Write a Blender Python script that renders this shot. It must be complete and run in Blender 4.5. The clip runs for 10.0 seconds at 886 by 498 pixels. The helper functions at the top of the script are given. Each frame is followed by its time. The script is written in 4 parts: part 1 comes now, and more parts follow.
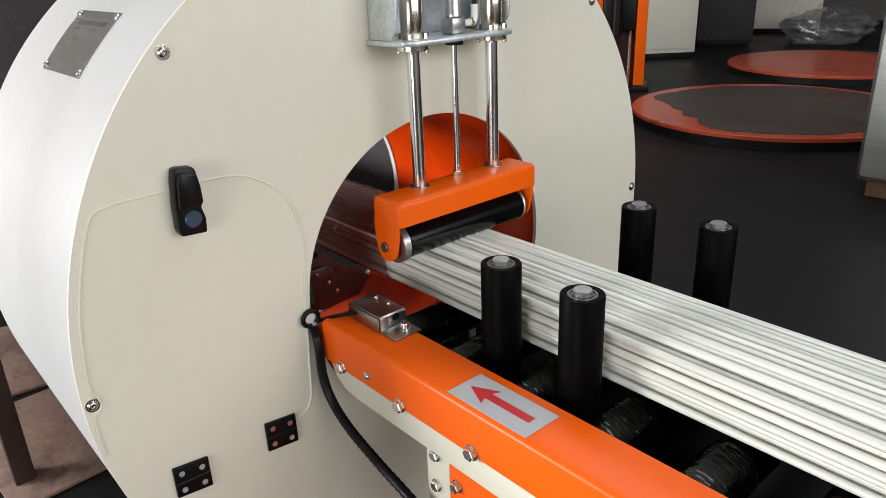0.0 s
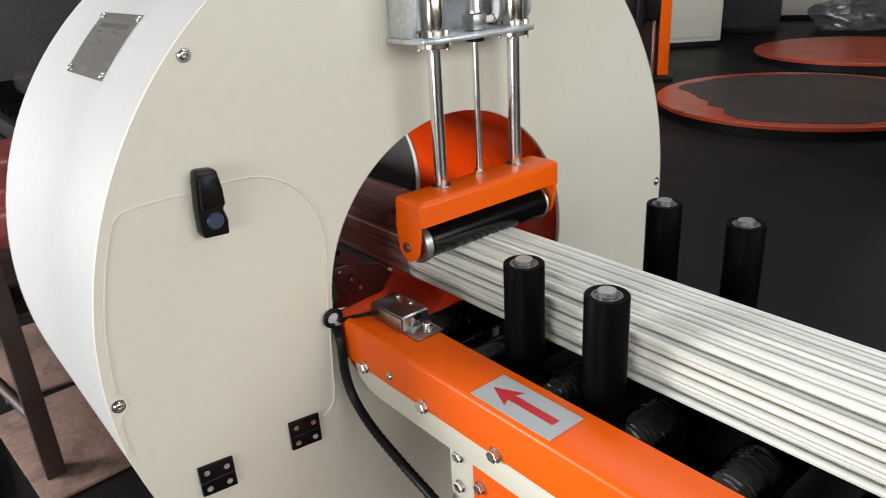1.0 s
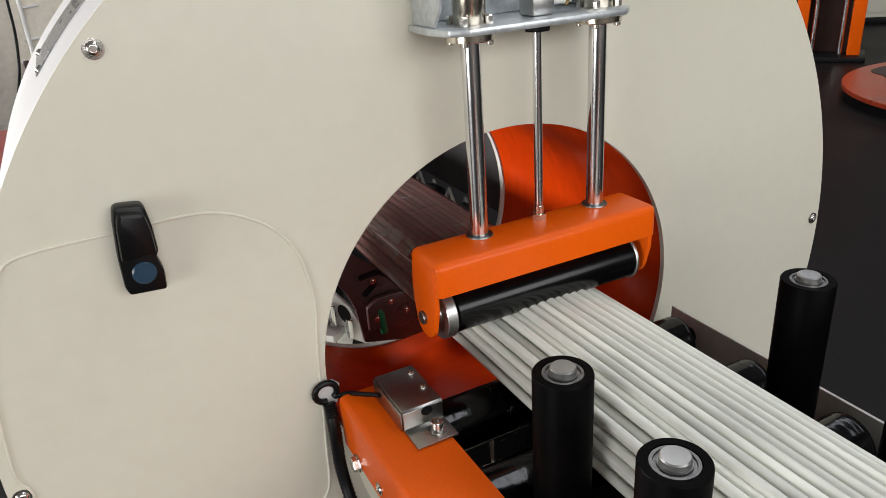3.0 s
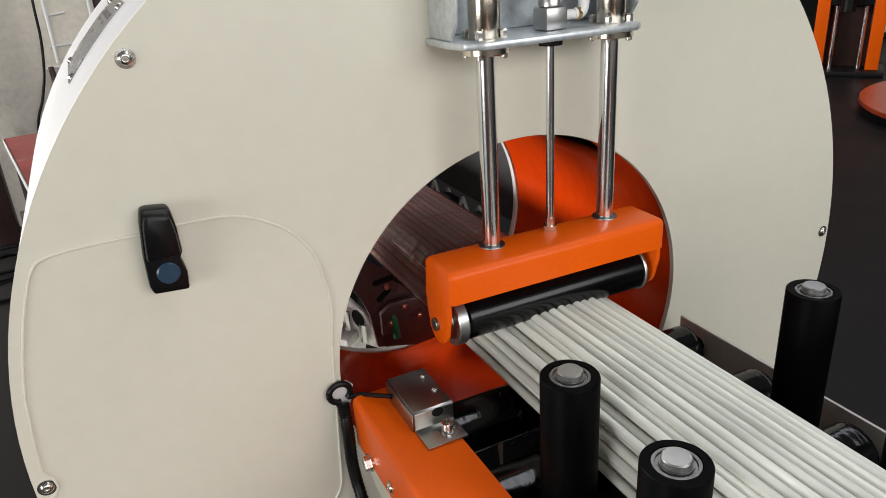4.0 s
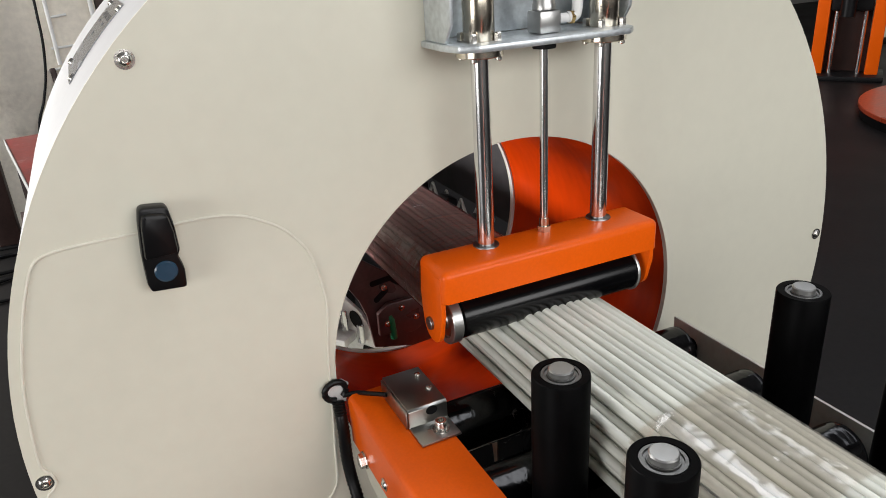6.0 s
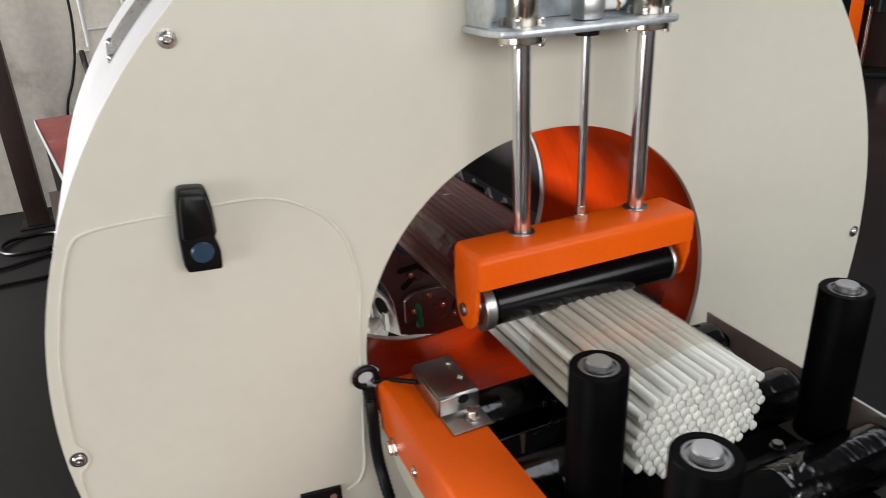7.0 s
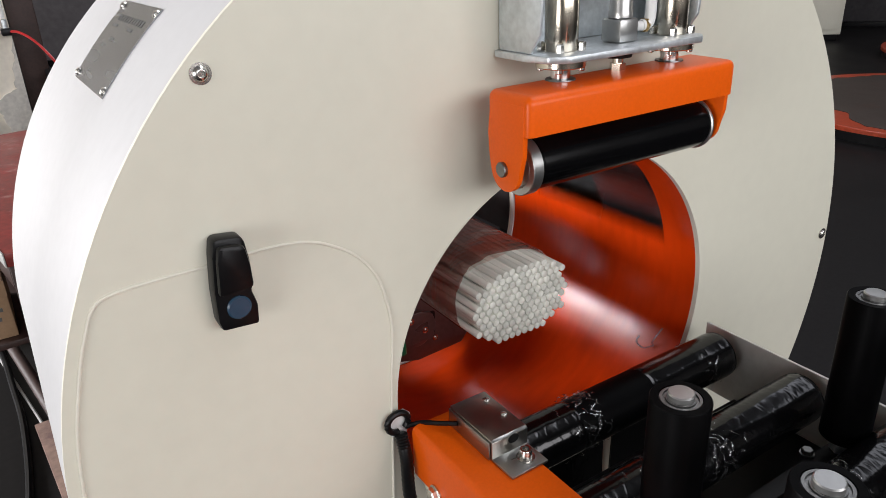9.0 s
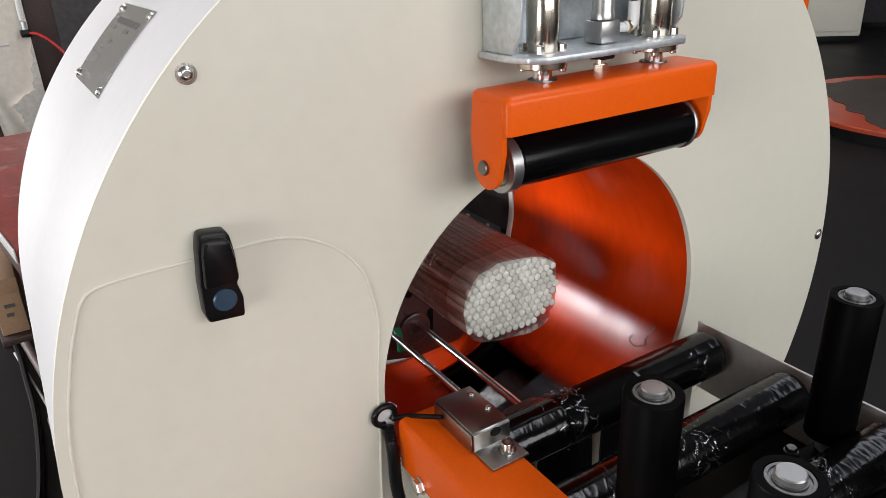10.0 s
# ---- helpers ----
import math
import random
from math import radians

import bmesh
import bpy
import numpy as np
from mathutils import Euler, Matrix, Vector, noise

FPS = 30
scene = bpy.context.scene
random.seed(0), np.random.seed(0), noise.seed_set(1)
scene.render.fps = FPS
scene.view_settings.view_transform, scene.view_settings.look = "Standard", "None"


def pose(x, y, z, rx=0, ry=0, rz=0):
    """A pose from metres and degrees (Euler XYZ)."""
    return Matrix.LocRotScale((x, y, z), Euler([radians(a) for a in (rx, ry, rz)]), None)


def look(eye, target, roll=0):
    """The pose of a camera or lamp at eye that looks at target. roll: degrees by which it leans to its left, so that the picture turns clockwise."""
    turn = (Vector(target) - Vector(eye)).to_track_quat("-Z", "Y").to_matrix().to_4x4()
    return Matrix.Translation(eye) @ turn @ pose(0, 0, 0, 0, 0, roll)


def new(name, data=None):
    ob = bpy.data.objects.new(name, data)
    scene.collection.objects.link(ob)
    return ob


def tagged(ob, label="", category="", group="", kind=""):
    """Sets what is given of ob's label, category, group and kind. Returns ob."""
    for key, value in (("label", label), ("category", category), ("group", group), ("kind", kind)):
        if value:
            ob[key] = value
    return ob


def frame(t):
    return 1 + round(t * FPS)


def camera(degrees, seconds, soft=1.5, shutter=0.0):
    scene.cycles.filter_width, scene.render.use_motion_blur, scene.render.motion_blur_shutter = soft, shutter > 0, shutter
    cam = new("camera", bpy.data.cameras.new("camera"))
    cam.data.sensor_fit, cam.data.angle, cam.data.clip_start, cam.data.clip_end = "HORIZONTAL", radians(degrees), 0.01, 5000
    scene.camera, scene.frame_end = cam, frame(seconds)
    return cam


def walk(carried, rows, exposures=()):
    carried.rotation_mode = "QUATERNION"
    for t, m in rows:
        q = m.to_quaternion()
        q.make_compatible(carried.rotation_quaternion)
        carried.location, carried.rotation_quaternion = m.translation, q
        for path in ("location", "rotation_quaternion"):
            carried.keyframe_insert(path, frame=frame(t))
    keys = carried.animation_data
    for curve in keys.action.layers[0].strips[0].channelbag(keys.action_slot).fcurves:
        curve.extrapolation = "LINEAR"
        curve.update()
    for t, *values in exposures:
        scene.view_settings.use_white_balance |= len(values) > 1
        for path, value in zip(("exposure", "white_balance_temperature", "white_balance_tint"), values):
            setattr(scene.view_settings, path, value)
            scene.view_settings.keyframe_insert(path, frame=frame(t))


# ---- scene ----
cam = camera(63.2, 10.0, soft=0.75, shutter=0.5)
PATH = [
    (0, (-0.811, -0.959, 1.428), (0.398, 0.447, 0.678), -2.3),
    (0.5, (-0.807, -0.957, 1.428), (0.398, 0.448, 0.671), -2.6),
    (1, (-0.802, -0.951, 1.435), (0.353, 0.491, 0.668), -3.4),
    (1.5, (-0.661, -0.801, 1.399), (0.391, 0.68, 0.563), -2.8),
    (1.7, (-0.598, -0.739, 1.399), (0.402, 0.77, 0.548), -4.3),
    (2, (-0.554, -0.695, 1.409), (0.311, 0.884, 0.538), -3.4),
    (2.5, (-0.494, -0.732, 1.41), (0.318, 0.889, 0.566), -4.0),
    (3, (-0.473, -0.762, 1.411), (0.321, 0.882, 0.593), -4.1),
    (4.5, (-0.488, -0.789, 1.419), (0.274, 0.886, 0.635), -3.6),
    (5, (-0.489, -0.794, 1.418), (0.283, 0.88, 0.642), -3.4),
    (5.5, (-0.485, -0.798, 1.421), (0.285, 0.877, 0.646), -3.5),
    (6.8, (-0.48, -0.792, 1.411), (0.253, 0.886, 0.606), -2.8),
    (7, (-0.498, -0.783, 1.413), (0.218, 0.902, 0.606), -2.7),
    (7.5, (-0.58, -0.699, 1.417), (0.252, 0.919, 0.588), -2.0),
    (8, (-0.613, -0.645, 1.426), (0.351, 0.9, 0.598), -1.9),
    (8.5, (-0.62, -0.644, 1.428), (0.356, 0.899, 0.612), -1.9),
    (9, (-0.619, -0.657, 1.433), (0.356, 0.893, 0.63), -2.4),
    (9.5, (-0.614, -0.678, 1.434), (0.348, 0.883, 0.634), -2.5),
    (10, (-0.598, -0.693, 1.434), (0.339, 0.883, 0.636), -2.6),
]
walk(cam, [(t, look(eye, target, roll)) for t, eye, target, roll in PATH], exposures=[(0.0, 0.0, 6350, 10), (1.5, -0.02, 6350, 10), (2.0, -0.04, 6450, 10), (3.0, -0.06, 6450, 11), (5.5, 0.0, 6450, 10), (7.0, 0.0, 6350, 12), (7.5, 0.0, 6300, 12), (8.0, -0.10, 6330, 12), (8.5, 0.02, 6330, 13), (9.0, 0.03, 6330, 13), (10.0, 0.03, 6330, 13)])

scene.view_settings.exposure = 0.0

# ---- world and light ----
C = 0.90            # height of the ring's axis over the floor
world = bpy.data.worlds.new("sky")
scene.world = world
world.use_nodes = True
wn = world.node_tree.nodes
sky = wn.new("ShaderNodeTexSky")
sky.sky_type = "NISHITA"
sky.sun_disc = False
sky.sun_elevation = radians(48)
sky.sun_rotation = radians(250)
wn["Background"].inputs[1].default_value = 0.10
world.node_tree.links.new(sky.outputs[0], wn["Background"].inputs[0])


def area(name, at, target, sx, sy, watts, colour):
    d = bpy.data.lights.new(name, "AREA")
    d.shape, d.size, d.size_y, d.energy, d.color = "RECTANGLE", sx, sy, watts, colour
    ob = new(name, d)
    ob.matrix_world = look(at, target)
    return ob


# daylight in the side window, the rear windows and the roof lights, plus a side fill
area("side_window_daylight", (-5.9, 4.55, 2.45), (0, 3.4, 1.8), 3.4, 1.4, 870, (1.0, 0.98, 0.96))
# unseen fill, added to brighten the left faces of the conveyor
area("side_fill_lamp", (-5.9, -2.3, 1.4), (0, -1.2, 0.9), 2.6, 2.2, 155, (1.0, 0.98, 0.96))
area("rear_window_daylight", (0.6, -6.3, 2.9), (0.4, 0, 1.1), 7.5, 2.6, 365, (1.0, 0.97, 0.93))
area("roof_light_daylight", (2.2, 1.0, 5.9), (2.2, 1.0, 0), 1.3, 9.0, 190, (0.97, 0.98, 1.0))
area("roof_light_daylight", (7.0, 1.0, 5.9), (7.0, 1.0, 0), 1.3, 9.0, 110, (0.97, 0.98, 1.0))


# ---- materials ----
def material(name, base, rough=0.5, metal=0.0, vary=0.12, scale=6.0, fine=90.0, bump=0.03, coat=0.0, spec=0.5, dirt=None, dirt_at=0.62,
             stretch=(1, 1, 1), rough_vary=0.12, per_object=0.0):
    m = bpy.data.materials.new(name)
    m.use_nodes = True
    n, l = m.node_tree.nodes, m.node_tree.links
    b = n["Principled BSDF"]
    b.inputs["Roughness"].default_value = rough
    b.inputs["Metallic"].default_value = metal
    b.inputs["Coat Weight"].default_value = coat
    b.inputs["Coat Roughness"].default_value = 0.12
    b.inputs["Specular IOR Level"].default_value = spec
    tc = n.new("ShaderNodeTexCoord")
    mp = n.new("ShaderNodeMapping")
    mp.inputs["Scale"].default_value = stretch
    l.new(tc.outputs["Object"], mp.inputs["Vector"])
    big, small = n.new("ShaderNodeTexNoise"), n.new("ShaderNodeTexNoise")
    big.inputs["Scale"].default_value, big.inputs["Detail"].default_value = scale, 4
    small.inputs["Scale"].default_value, small.inputs["Detail"].default_value = fine, 3
    for t in (big, small):
        l.new(mp.outputs[0], t.inputs["Vector"])
    add = n.new("ShaderNodeMath")
    add.operation = "ADD"
    l.new(big.outputs["Fac"], add.inputs[0])
    l.new(small.outputs["Fac"], add.inputs[1])
    ramp = n.new("ShaderNodeMapRange")
    ramp.inputs["From Min"].default_value, ramp.inputs["From Max"].default_value = 0.7, 1.3
    ramp.inputs["To Min"].default_value, ramp.inputs["To Max"].default_value = 1 - vary, 1 + vary
    l.new(add.outputs[0], ramp.inputs["Value"])
    mul = n.new("ShaderNodeVectorMath")
    mul.operation = "SCALE"
    mul.inputs[0].default_value = base
    l.new(ramp.outputs[0], mul.inputs["Scale"])
    out = mul.outputs[0]
    if per_object:
        info = n.new("ShaderNodeObjectInfo")
        r2 = n.new("ShaderNodeMapRange")
        r2.inputs["To Min"].default_value, r2.inputs["To Max"].default_value = 1 - per_object, 1 + per_object
        l.new(info.outputs["Random"], r2.inputs["Value"])
        m2 = n.new("ShaderNodeVectorMath")
        m2.operation = "SCALE"
        l.new(out, m2.inputs[0])
        l.new(r2.outputs[0], m2.inputs["Scale"])
        out = m2.outputs[0]
    if dirt:
        st = n.new("ShaderNodeTexNoise")
        st.inputs["Scale"].default_value, st.inputs["Detail"].default_value, st.inputs["Roughness"].default_value = scale * 0.7, 8, 0.65
        l.new(tc.outputs["Object"], st.inputs["Vector"])
        cut = n.new("ShaderNodeMapRange")
        cut.inputs["From Min"].default_value, cut.inputs["From Max"].default_value = dirt_at, dirt_at + 0.1
        l.new(st.outputs["Fac"], cut.inputs["Value"])
        mix = n.new("ShaderNodeMix")
        mix.data_type = "RGBA"
        l.new(cut.outputs[0], mix.inputs["Factor"])
        l.new(out, mix.inputs[6])
        mix.inputs[7].default_value = (*dirt, 1)
        out = mix.outputs[2]
    l.new(out, b.inputs["Base Color"])
    rr = n.new("ShaderNodeMapRange")
    rr.inputs["From Min"].default_value, rr.inputs["From Max"].default_value = 0.3, 0.7
    rr.inputs["To Min"].default_value, rr.inputs["To Max"].default_value = rough * (1 - rough_vary), min(1, rough * (1 + rough_vary))
    l.new(big.outputs["Fac"], rr.inputs["Value"])
    l.new(rr.outputs[0], b.inputs["Roughness"])
    if bump:
        bp = n.new("ShaderNodeBump")
        bp.inputs["Strength"].default_value, bp.inputs["Distance"].default_value = bump, 0.002
        l.new(small.outputs["Fac"], bp.inputs["Height"])
        l.new(bp.outputs[0], b.inputs["Normal"])
    return m


CREAM = material("cream_powder_coat", (0.665, 0.648, 0.542), 0.42, vary=0.022, scale=2.2, fine=40, bump=0.0, dirt=(0.64, 0.61, 0.515), dirt_at=0.62)
WHITE = material("white_powder_coat", (0.46, 0.46, 0.458), 0.48, vary=0.03, scale=3, fine=60, bump=0.0, spec=0.38)
ORANGE = material("orange_powder_coat", (0.79, 0.108, 0.0025), 0.32, spec=0.22, vary=0.05, scale=5, fine=300, bump=0.015)
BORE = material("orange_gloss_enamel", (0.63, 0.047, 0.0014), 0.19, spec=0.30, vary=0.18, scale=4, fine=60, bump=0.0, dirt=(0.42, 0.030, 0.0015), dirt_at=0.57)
BLACK = material("black_rubber", (0.0016, 0.0016, 0.0018), 0.45, spec=0.035, vary=0.25, scale=20, fine=200, bump=0.05)
BLACK_PLASTIC = material("black_plastic", (0.0045, 0.0045, 0.005), 0.38, spec=0.22, vary=0.2, scale=30, fine=400, bump=0.06)
GLOSS_BLACK = material("polished_black_rubber", (0.002, 0.002, 0.0024), 0.19, spec=0.28, vary=0.25, scale=20, fine=160, bump=0.012)
ALU = material("bright_machined_aluminium", (0.72, 0.72, 0.72), 0.45, metal=0.25, vary=0.12, scale=25, fine=140)
DARK_STEEL = material("dark_blackened_steel", (0.0065, 0.0065, 0.007), 0.45, spec=0.18, vary=0.3, scale=12, fine=120)
STEEL = material("zinc_plated_steel", (0.60, 0.64, 0.66), 0.38, metal=0.72, vary=0.16, scale=28, fine=140, bump=0.06)
BRUSHED = material("brushed_stainless_steel", (0.36, 0.355, 0.335), 0.30, metal=1.0, vary=0.04, scale=8, fine=220, bump=0.006, stretch=(1, 5, 1))
CHROME = material("polished_chrome", (0.72, 0.72, 0.72), 0.18, metal=1.0, vary=0.03, scale=10, fine=120, bump=0.0)
NICKEL = material("warm_nickel", (0.66, 0.60, 0.50), 0.20, metal=1.0, vary=0.05, scale=10, fine=120, bump=0.01)
BOLT = material("bright_bolt_steel", (0.66, 0.64, 0.60), 0.25, metal=1.0, vary=0.12, scale=60, fine=300, bump=0.04)
GREY_PLATE = material("grey_sheet_steel", (0.36, 0.362, 0.345), 0.45, vary=0.12, scale=9, fine=110, bump=0.05)
RODM = material("pale_fibreglass", (0.715, 0.725, 0.655), 0.17, spec=0.6, vary=0.14, scale=14, fine=120, bump=0.03, stretch=(1, 0.05, 1), per_object=0.15)
FLOORM = material("grey_worn_floor", (0.0095, 0.0088, 0.0088), 0.5, spec=0.14, vary=0.25, scale=1.1, fine=40, bump=0.08, dirt=(0.016, 0.014, 0.013), dirt_at=0.6)
WALLM = material("cream_peeling_plaster", (0.82, 0.765, 0.66), 0.8, vary=0.10, scale=2.2, fine=30, bump=0.3, dirt=(0.52, 0.46, 0.39), dirt_at=0.58)
BARE = material("bare_grey_plaster", (0.60, 0.57, 0.51), 0.85, vary=0.16, scale=9, fine=50, bump=0.3, dirt=(0.36, 0.33, 0.29), dirt_at=0.60)
CEILM = material("grey_roof_sheet", (0.12, 0.12, 0.125), 0.6, vary=0.1, scale=2, fine=20)
HALLM = material("grimy_hall_plaster", (0.20, 0.19, 0.175), 0.8, vary=0.2, scale=1.2, fine=30, bump=0.2, dirt=(0.08, 0.075, 0.07), dirt_at=0.55)
DARKWALL = material("dark_stained_sheet", (0.045, 0.041, 0.043), 0.6, spec=0.25, vary=0.25, scale=2, fine=25)
TURN = material("worn_orange_enamel", (0.40, 0.055, 0.020), 0.30, spec=0.5, vary=0.25, scale=2.2, fine=40, bump=0.05, dirt=(0.16, 0.04, 0.025), dirt_at=0.58)
RUBBER_MAT = material("grey_rubber_mat", (0.046, 0.034, 0.027), 0.5, vary=0.25, scale=2.5, fine=60, bump=0.15, dirt=(0.085, 0.028, 0.017), dirt_at=0.60)
RED = material("worn_red_enamel", (0.17, 0.018, 0.015), 0.40, vary=0.35, scale=9, fine=60, bump=0.08, dirt=(0.34, 0.20, 0.18), dirt_at=0.57)
RUST = material("dark_brown_frame_paint", (0.032, 0.015, 0.012), 0.5, vary=0.3, scale=9, fine=90)
MAROON = material("dark_red_gripper_paint", (0.075, 0.038, 0.035), 0.3, vary=0.2, scale=14, fine=120)
GREEN = material("green_plastic", (0.01, 0.16, 0.07), 0.3, vary=0.1)
CARD = material("brown_cardboard", (0.30, 0.19, 0.11), 0.8, vary=0.1, scale=8, fine=120)
# lighter, warmer floor tone that carries the light falling under the bench
LIT_FLOOR = material("lit_stained_floor_brown", (0.20, 0.125, 0.095), 0.7, vary=0.25, scale=7, fine=60, bump=0.1, dirt=(0.11, 0.06, 0.05), dirt_at=0.52)
LABEL = material("silver_white_label", (0.46, 0.47, 0.48), 0.33, vary=0.05, scale=20, fine=200, bump=0.02)
LABEL_RED = material("red_label_ink", (0.52, 0.02, 0.025), 0.4, vary=0.03)
NAMEPLATE = material("brushed_nameplate_aluminium", (0.28, 0.29, 0.305), 0.26, metal=1.0, vary=0.07, scale=5, fine=220, bump=0.03, stretch=(1, 1, 8))
INK = material("grey_worn_ink", (0.10, 0.10, 0.098), 0.45, metal=0.4, vary=0.1)
BLUE = material("blue_button_plastic", (0.02, 0.05, 0.085), 0.25, vary=0.1)
COPPER = material("copper_screw", (0.60, 0.40, 0.34), 0.5, metal=1.0, vary=0.1)
BRASS = material("brass_fitting", (0.55, 0.38, 0.16), 0.25, metal=1.0, vary=0.1)
BEARING = material("dull_bearing_steel", (0.22, 0.22, 0.215), 0.38, metal=1.0, vary=0.15, scale=60)
NYLON = material("white_nylon", (0.72, 0.72, 0.70), 0.4, vary=0.05)
REDHOSE = material("red_air_hose", (0.45, 0.02, 0.02), 0.3, vary=0.1)
WOOD = material("raw_pallet_wood", (0.25, 0.14, 0.08), 0.75, vary=0.2, scale=5, fine=60, stretch=(1, 6, 1))
SATIN = material("satin_alloy", (0.46, 0.46, 0.45), 0.34, metal=0.95, vary=0.05, scale=30, fine=140, bump=0.02)
SIDE_STEEL = material("dull_galvanised_sheet", (0.60, 0.59, 0.55), 0.40, metal=0.1, vary=0.08, scale=6, fine=90, bump=0.02)
ROLL = material("dark_film_roll", (0.016, 0.016, 0.018), 0.2, spec=0.5, vary=0.3, scale=9, fine=60, bump=0.05)
WEB = material("glossy_film_web", (0.13, 0.14, 0.16), 0.14, metal=0.85, vary=0.3, scale=9, fine=60, bump=0.05, stretch=(1, 0.2, 1))
SEAM = material("door_seam_bead", (0.70, 0.675, 0.575), 0.45, vary=0.05)


def film_material(name, tint, clear, gloss_rough, wrinkle, stretch, sheen=0.5, ridged=False):
    """Thin stretch film: mostly see-through, with glossy wrinkles."""
    m = bpy.data.materials.new(name)
    m.use_nodes = True
    n, l = m.node_tree.nodes, m.node_tree.links
    n.remove(n["Principled BSDF"])
    out = n["Material Output"]
    tr, gl, df = n.new("ShaderNodeBsdfTransparent"), n.new("ShaderNodeBsdfGlossy"), n.new("ShaderNodeBsdfDiffuse")
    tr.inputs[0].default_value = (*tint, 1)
    gl.inputs["Roughness"].default_value = gloss_rough
    df.inputs[0].default_value = (0.82, 0.82, 0.83, 1)
    tc, mp = n.new("ShaderNodeTexCoord"), n.new("ShaderNodeMapping")
    mp.inputs["Scale"].default_value = stretch
    mp.inputs["Rotation"].default_value = (0.35, 0.1, 0.25)
    nz = n.new("ShaderNodeTexNoise")
    nz.inputs["Scale"].default_value, nz.inputs["Detail"].default_value, nz.inputs["Distortion"].default_value = 22, 5, 0.8
    if ridged:
        nz.noise_type = "RIDGED_MULTIFRACTAL"
        nz.inputs["Scale"].default_value, nz.inputs["Detail"].default_value = 19, 3
    l.new(tc.outputs["Object"], mp.inputs[0])
    l.new(mp.outputs[0], nz.inputs["Vector"])
    bp = n.new("ShaderNodeBump")
    bp.inputs["Strength"].default_value, bp.inputs["Distance"].default_value = wrinkle, 0.004
    l.new(nz.outputs["Fac"], bp.inputs["Height"])
    for s in (gl, df):
        l.new(bp.outputs[0], s.inputs["Normal"])
    lw = n.new("ShaderNodeLayerWeight")
    lw.inputs["Blend"].default_value = 0.25
    l.new(bp.outputs[0], lw.inputs["Normal"])
    mr = n.new("ShaderNodeMapRange")
    mr.inputs["To Min"].default_value, mr.inputs["To Max"].default_value = 1 - clear, min(1, 1 - clear + sheen)
    l.new(lw.outputs["Fresnel"], mr.inputs["Value"])
    mix1, mix2 = n.new("ShaderNodeMixShader"), n.new("ShaderNodeMixShader")
    mix1.inputs[0].default_value = 0.12
    l.new(gl.outputs[0], mix1.inputs[1])
    l.new(df.outputs[0], mix1.inputs[2])
    l.new(mr.outputs[0], mix2.inputs[0])
    l.new(tr.outputs[0], mix2.inputs[1])
    l.new(mix1.outputs[0], mix2.inputs[2])
    l.new(mix2.outputs[0], out.inputs["Surface"])
    return m


# clear film; its red-brown tint stands in for shade and orange bounce inside the ring
FILM_SHADED = film_material("shade_tinted_stretch_film", (0.57, 0.40, 0.39), 0.90, 0.06, 0.6, (1.0, 3.2, 1.0), 0.34, True)
FILM_LIGHT = film_material("clear_film_band", (0.93, 0.89, 0.85), 0.87, 0.09, 0.8, (1.2, 2.0, 1.2), 0.30, True)
FILM_TUFT = film_material("torn_film", (0.9, 0.9, 0.9), 0.84, 0.14, 1.0, (3, 3, 3), 0.4)
FILM_PALLET = film_material("layered_pallet_film", (0.94, 0.94, 0.95), 0.74, 0.22, 1.0, (0.2, 0.2, 3))


def black_film():
    m = material("black_wrapped_film", (0.0025, 0.0025, 0.0027), 0.15, spec=0.36, vary=0.3, scale=12, fine=80, bump=0.0)
    n, l = m.node_tree.nodes, m.node_tree.links
    tc, mp = n.new("ShaderNodeTexCoord"), n.new("ShaderNodeMapping")
    mp.inputs["Scale"].default_value = (2.4, 1.3, 1.3)
    mp.inputs["Rotation"].default_value = (0.0, 0.30, 0.42)
    l.new(tc.outputs["Object"], mp.inputs[0])
    fold, crease = n.new("ShaderNodeTexNoise"), n.new("ShaderNodeTexNoise")
    fold.inputs["Scale"].default_value, fold.inputs["Detail"].default_value, fold.inputs["Distortion"].default_value = 14, 4, 1.2
    crease.noise_type = "RIDGED_MULTIFRACTAL"
    crease.inputs["Scale"].default_value, crease.inputs["Detail"].default_value, crease.inputs["Distortion"].default_value = 26, 6, 1.6
    for t in (fold, crease):
        l.new(mp.outputs[0], t.inputs["Vector"])
    b1, b2 = n.new("ShaderNodeBump"), n.new("ShaderNodeBump")
    b1.inputs["Strength"].default_value, b1.inputs["Distance"].default_value = 0.22, 0.0014
    b2.inputs["Strength"].default_value, b2.inputs["Distance"].default_value = 0.45, 0.0005
    l.new(fold.outputs["Fac"], b1.inputs["Height"])
    l.new(crease.outputs["Fac"], b2.inputs["Height"])
    l.new(b1.outputs[0], b2.inputs["Normal"])
    l.new(b2.outputs[0], n["Principled BSDF"].inputs["Normal"])
    return m


BLACK_FILM = black_film()


# ---- mesh helpers ----
def mesh_object(name, bm, mat, smooth=35):
    bmesh.ops.recalc_face_normals(bm, faces=bm.faces)
    me = bpy.data.meshes.new(name)
    bm.to_mesh(me)
    bm.free()
    me.materials.append(mat)
    me.polygons.foreach_set("use_smooth", [True] * len(me.polygons))
    me.set_sharp_from_angle(angle=radians(smooth))
    return new(name, me)


def part(name, bm, mat, parent, label="", smooth=35):
    """One mesh under a thing or a part, in its parent's space."""
    ob = mesh_object(name, bm, mat, smooth)
    ob.parent = parent
    if label:
        ob["label"] = label
    return ob


def thing(name, label, category, at=(0, 0, 0), group="", kind=""):
    ob = new(name)
    ob.empty_display_size = 0.1
    ob.location = at
    return tagged(ob, label, category, group, kind)


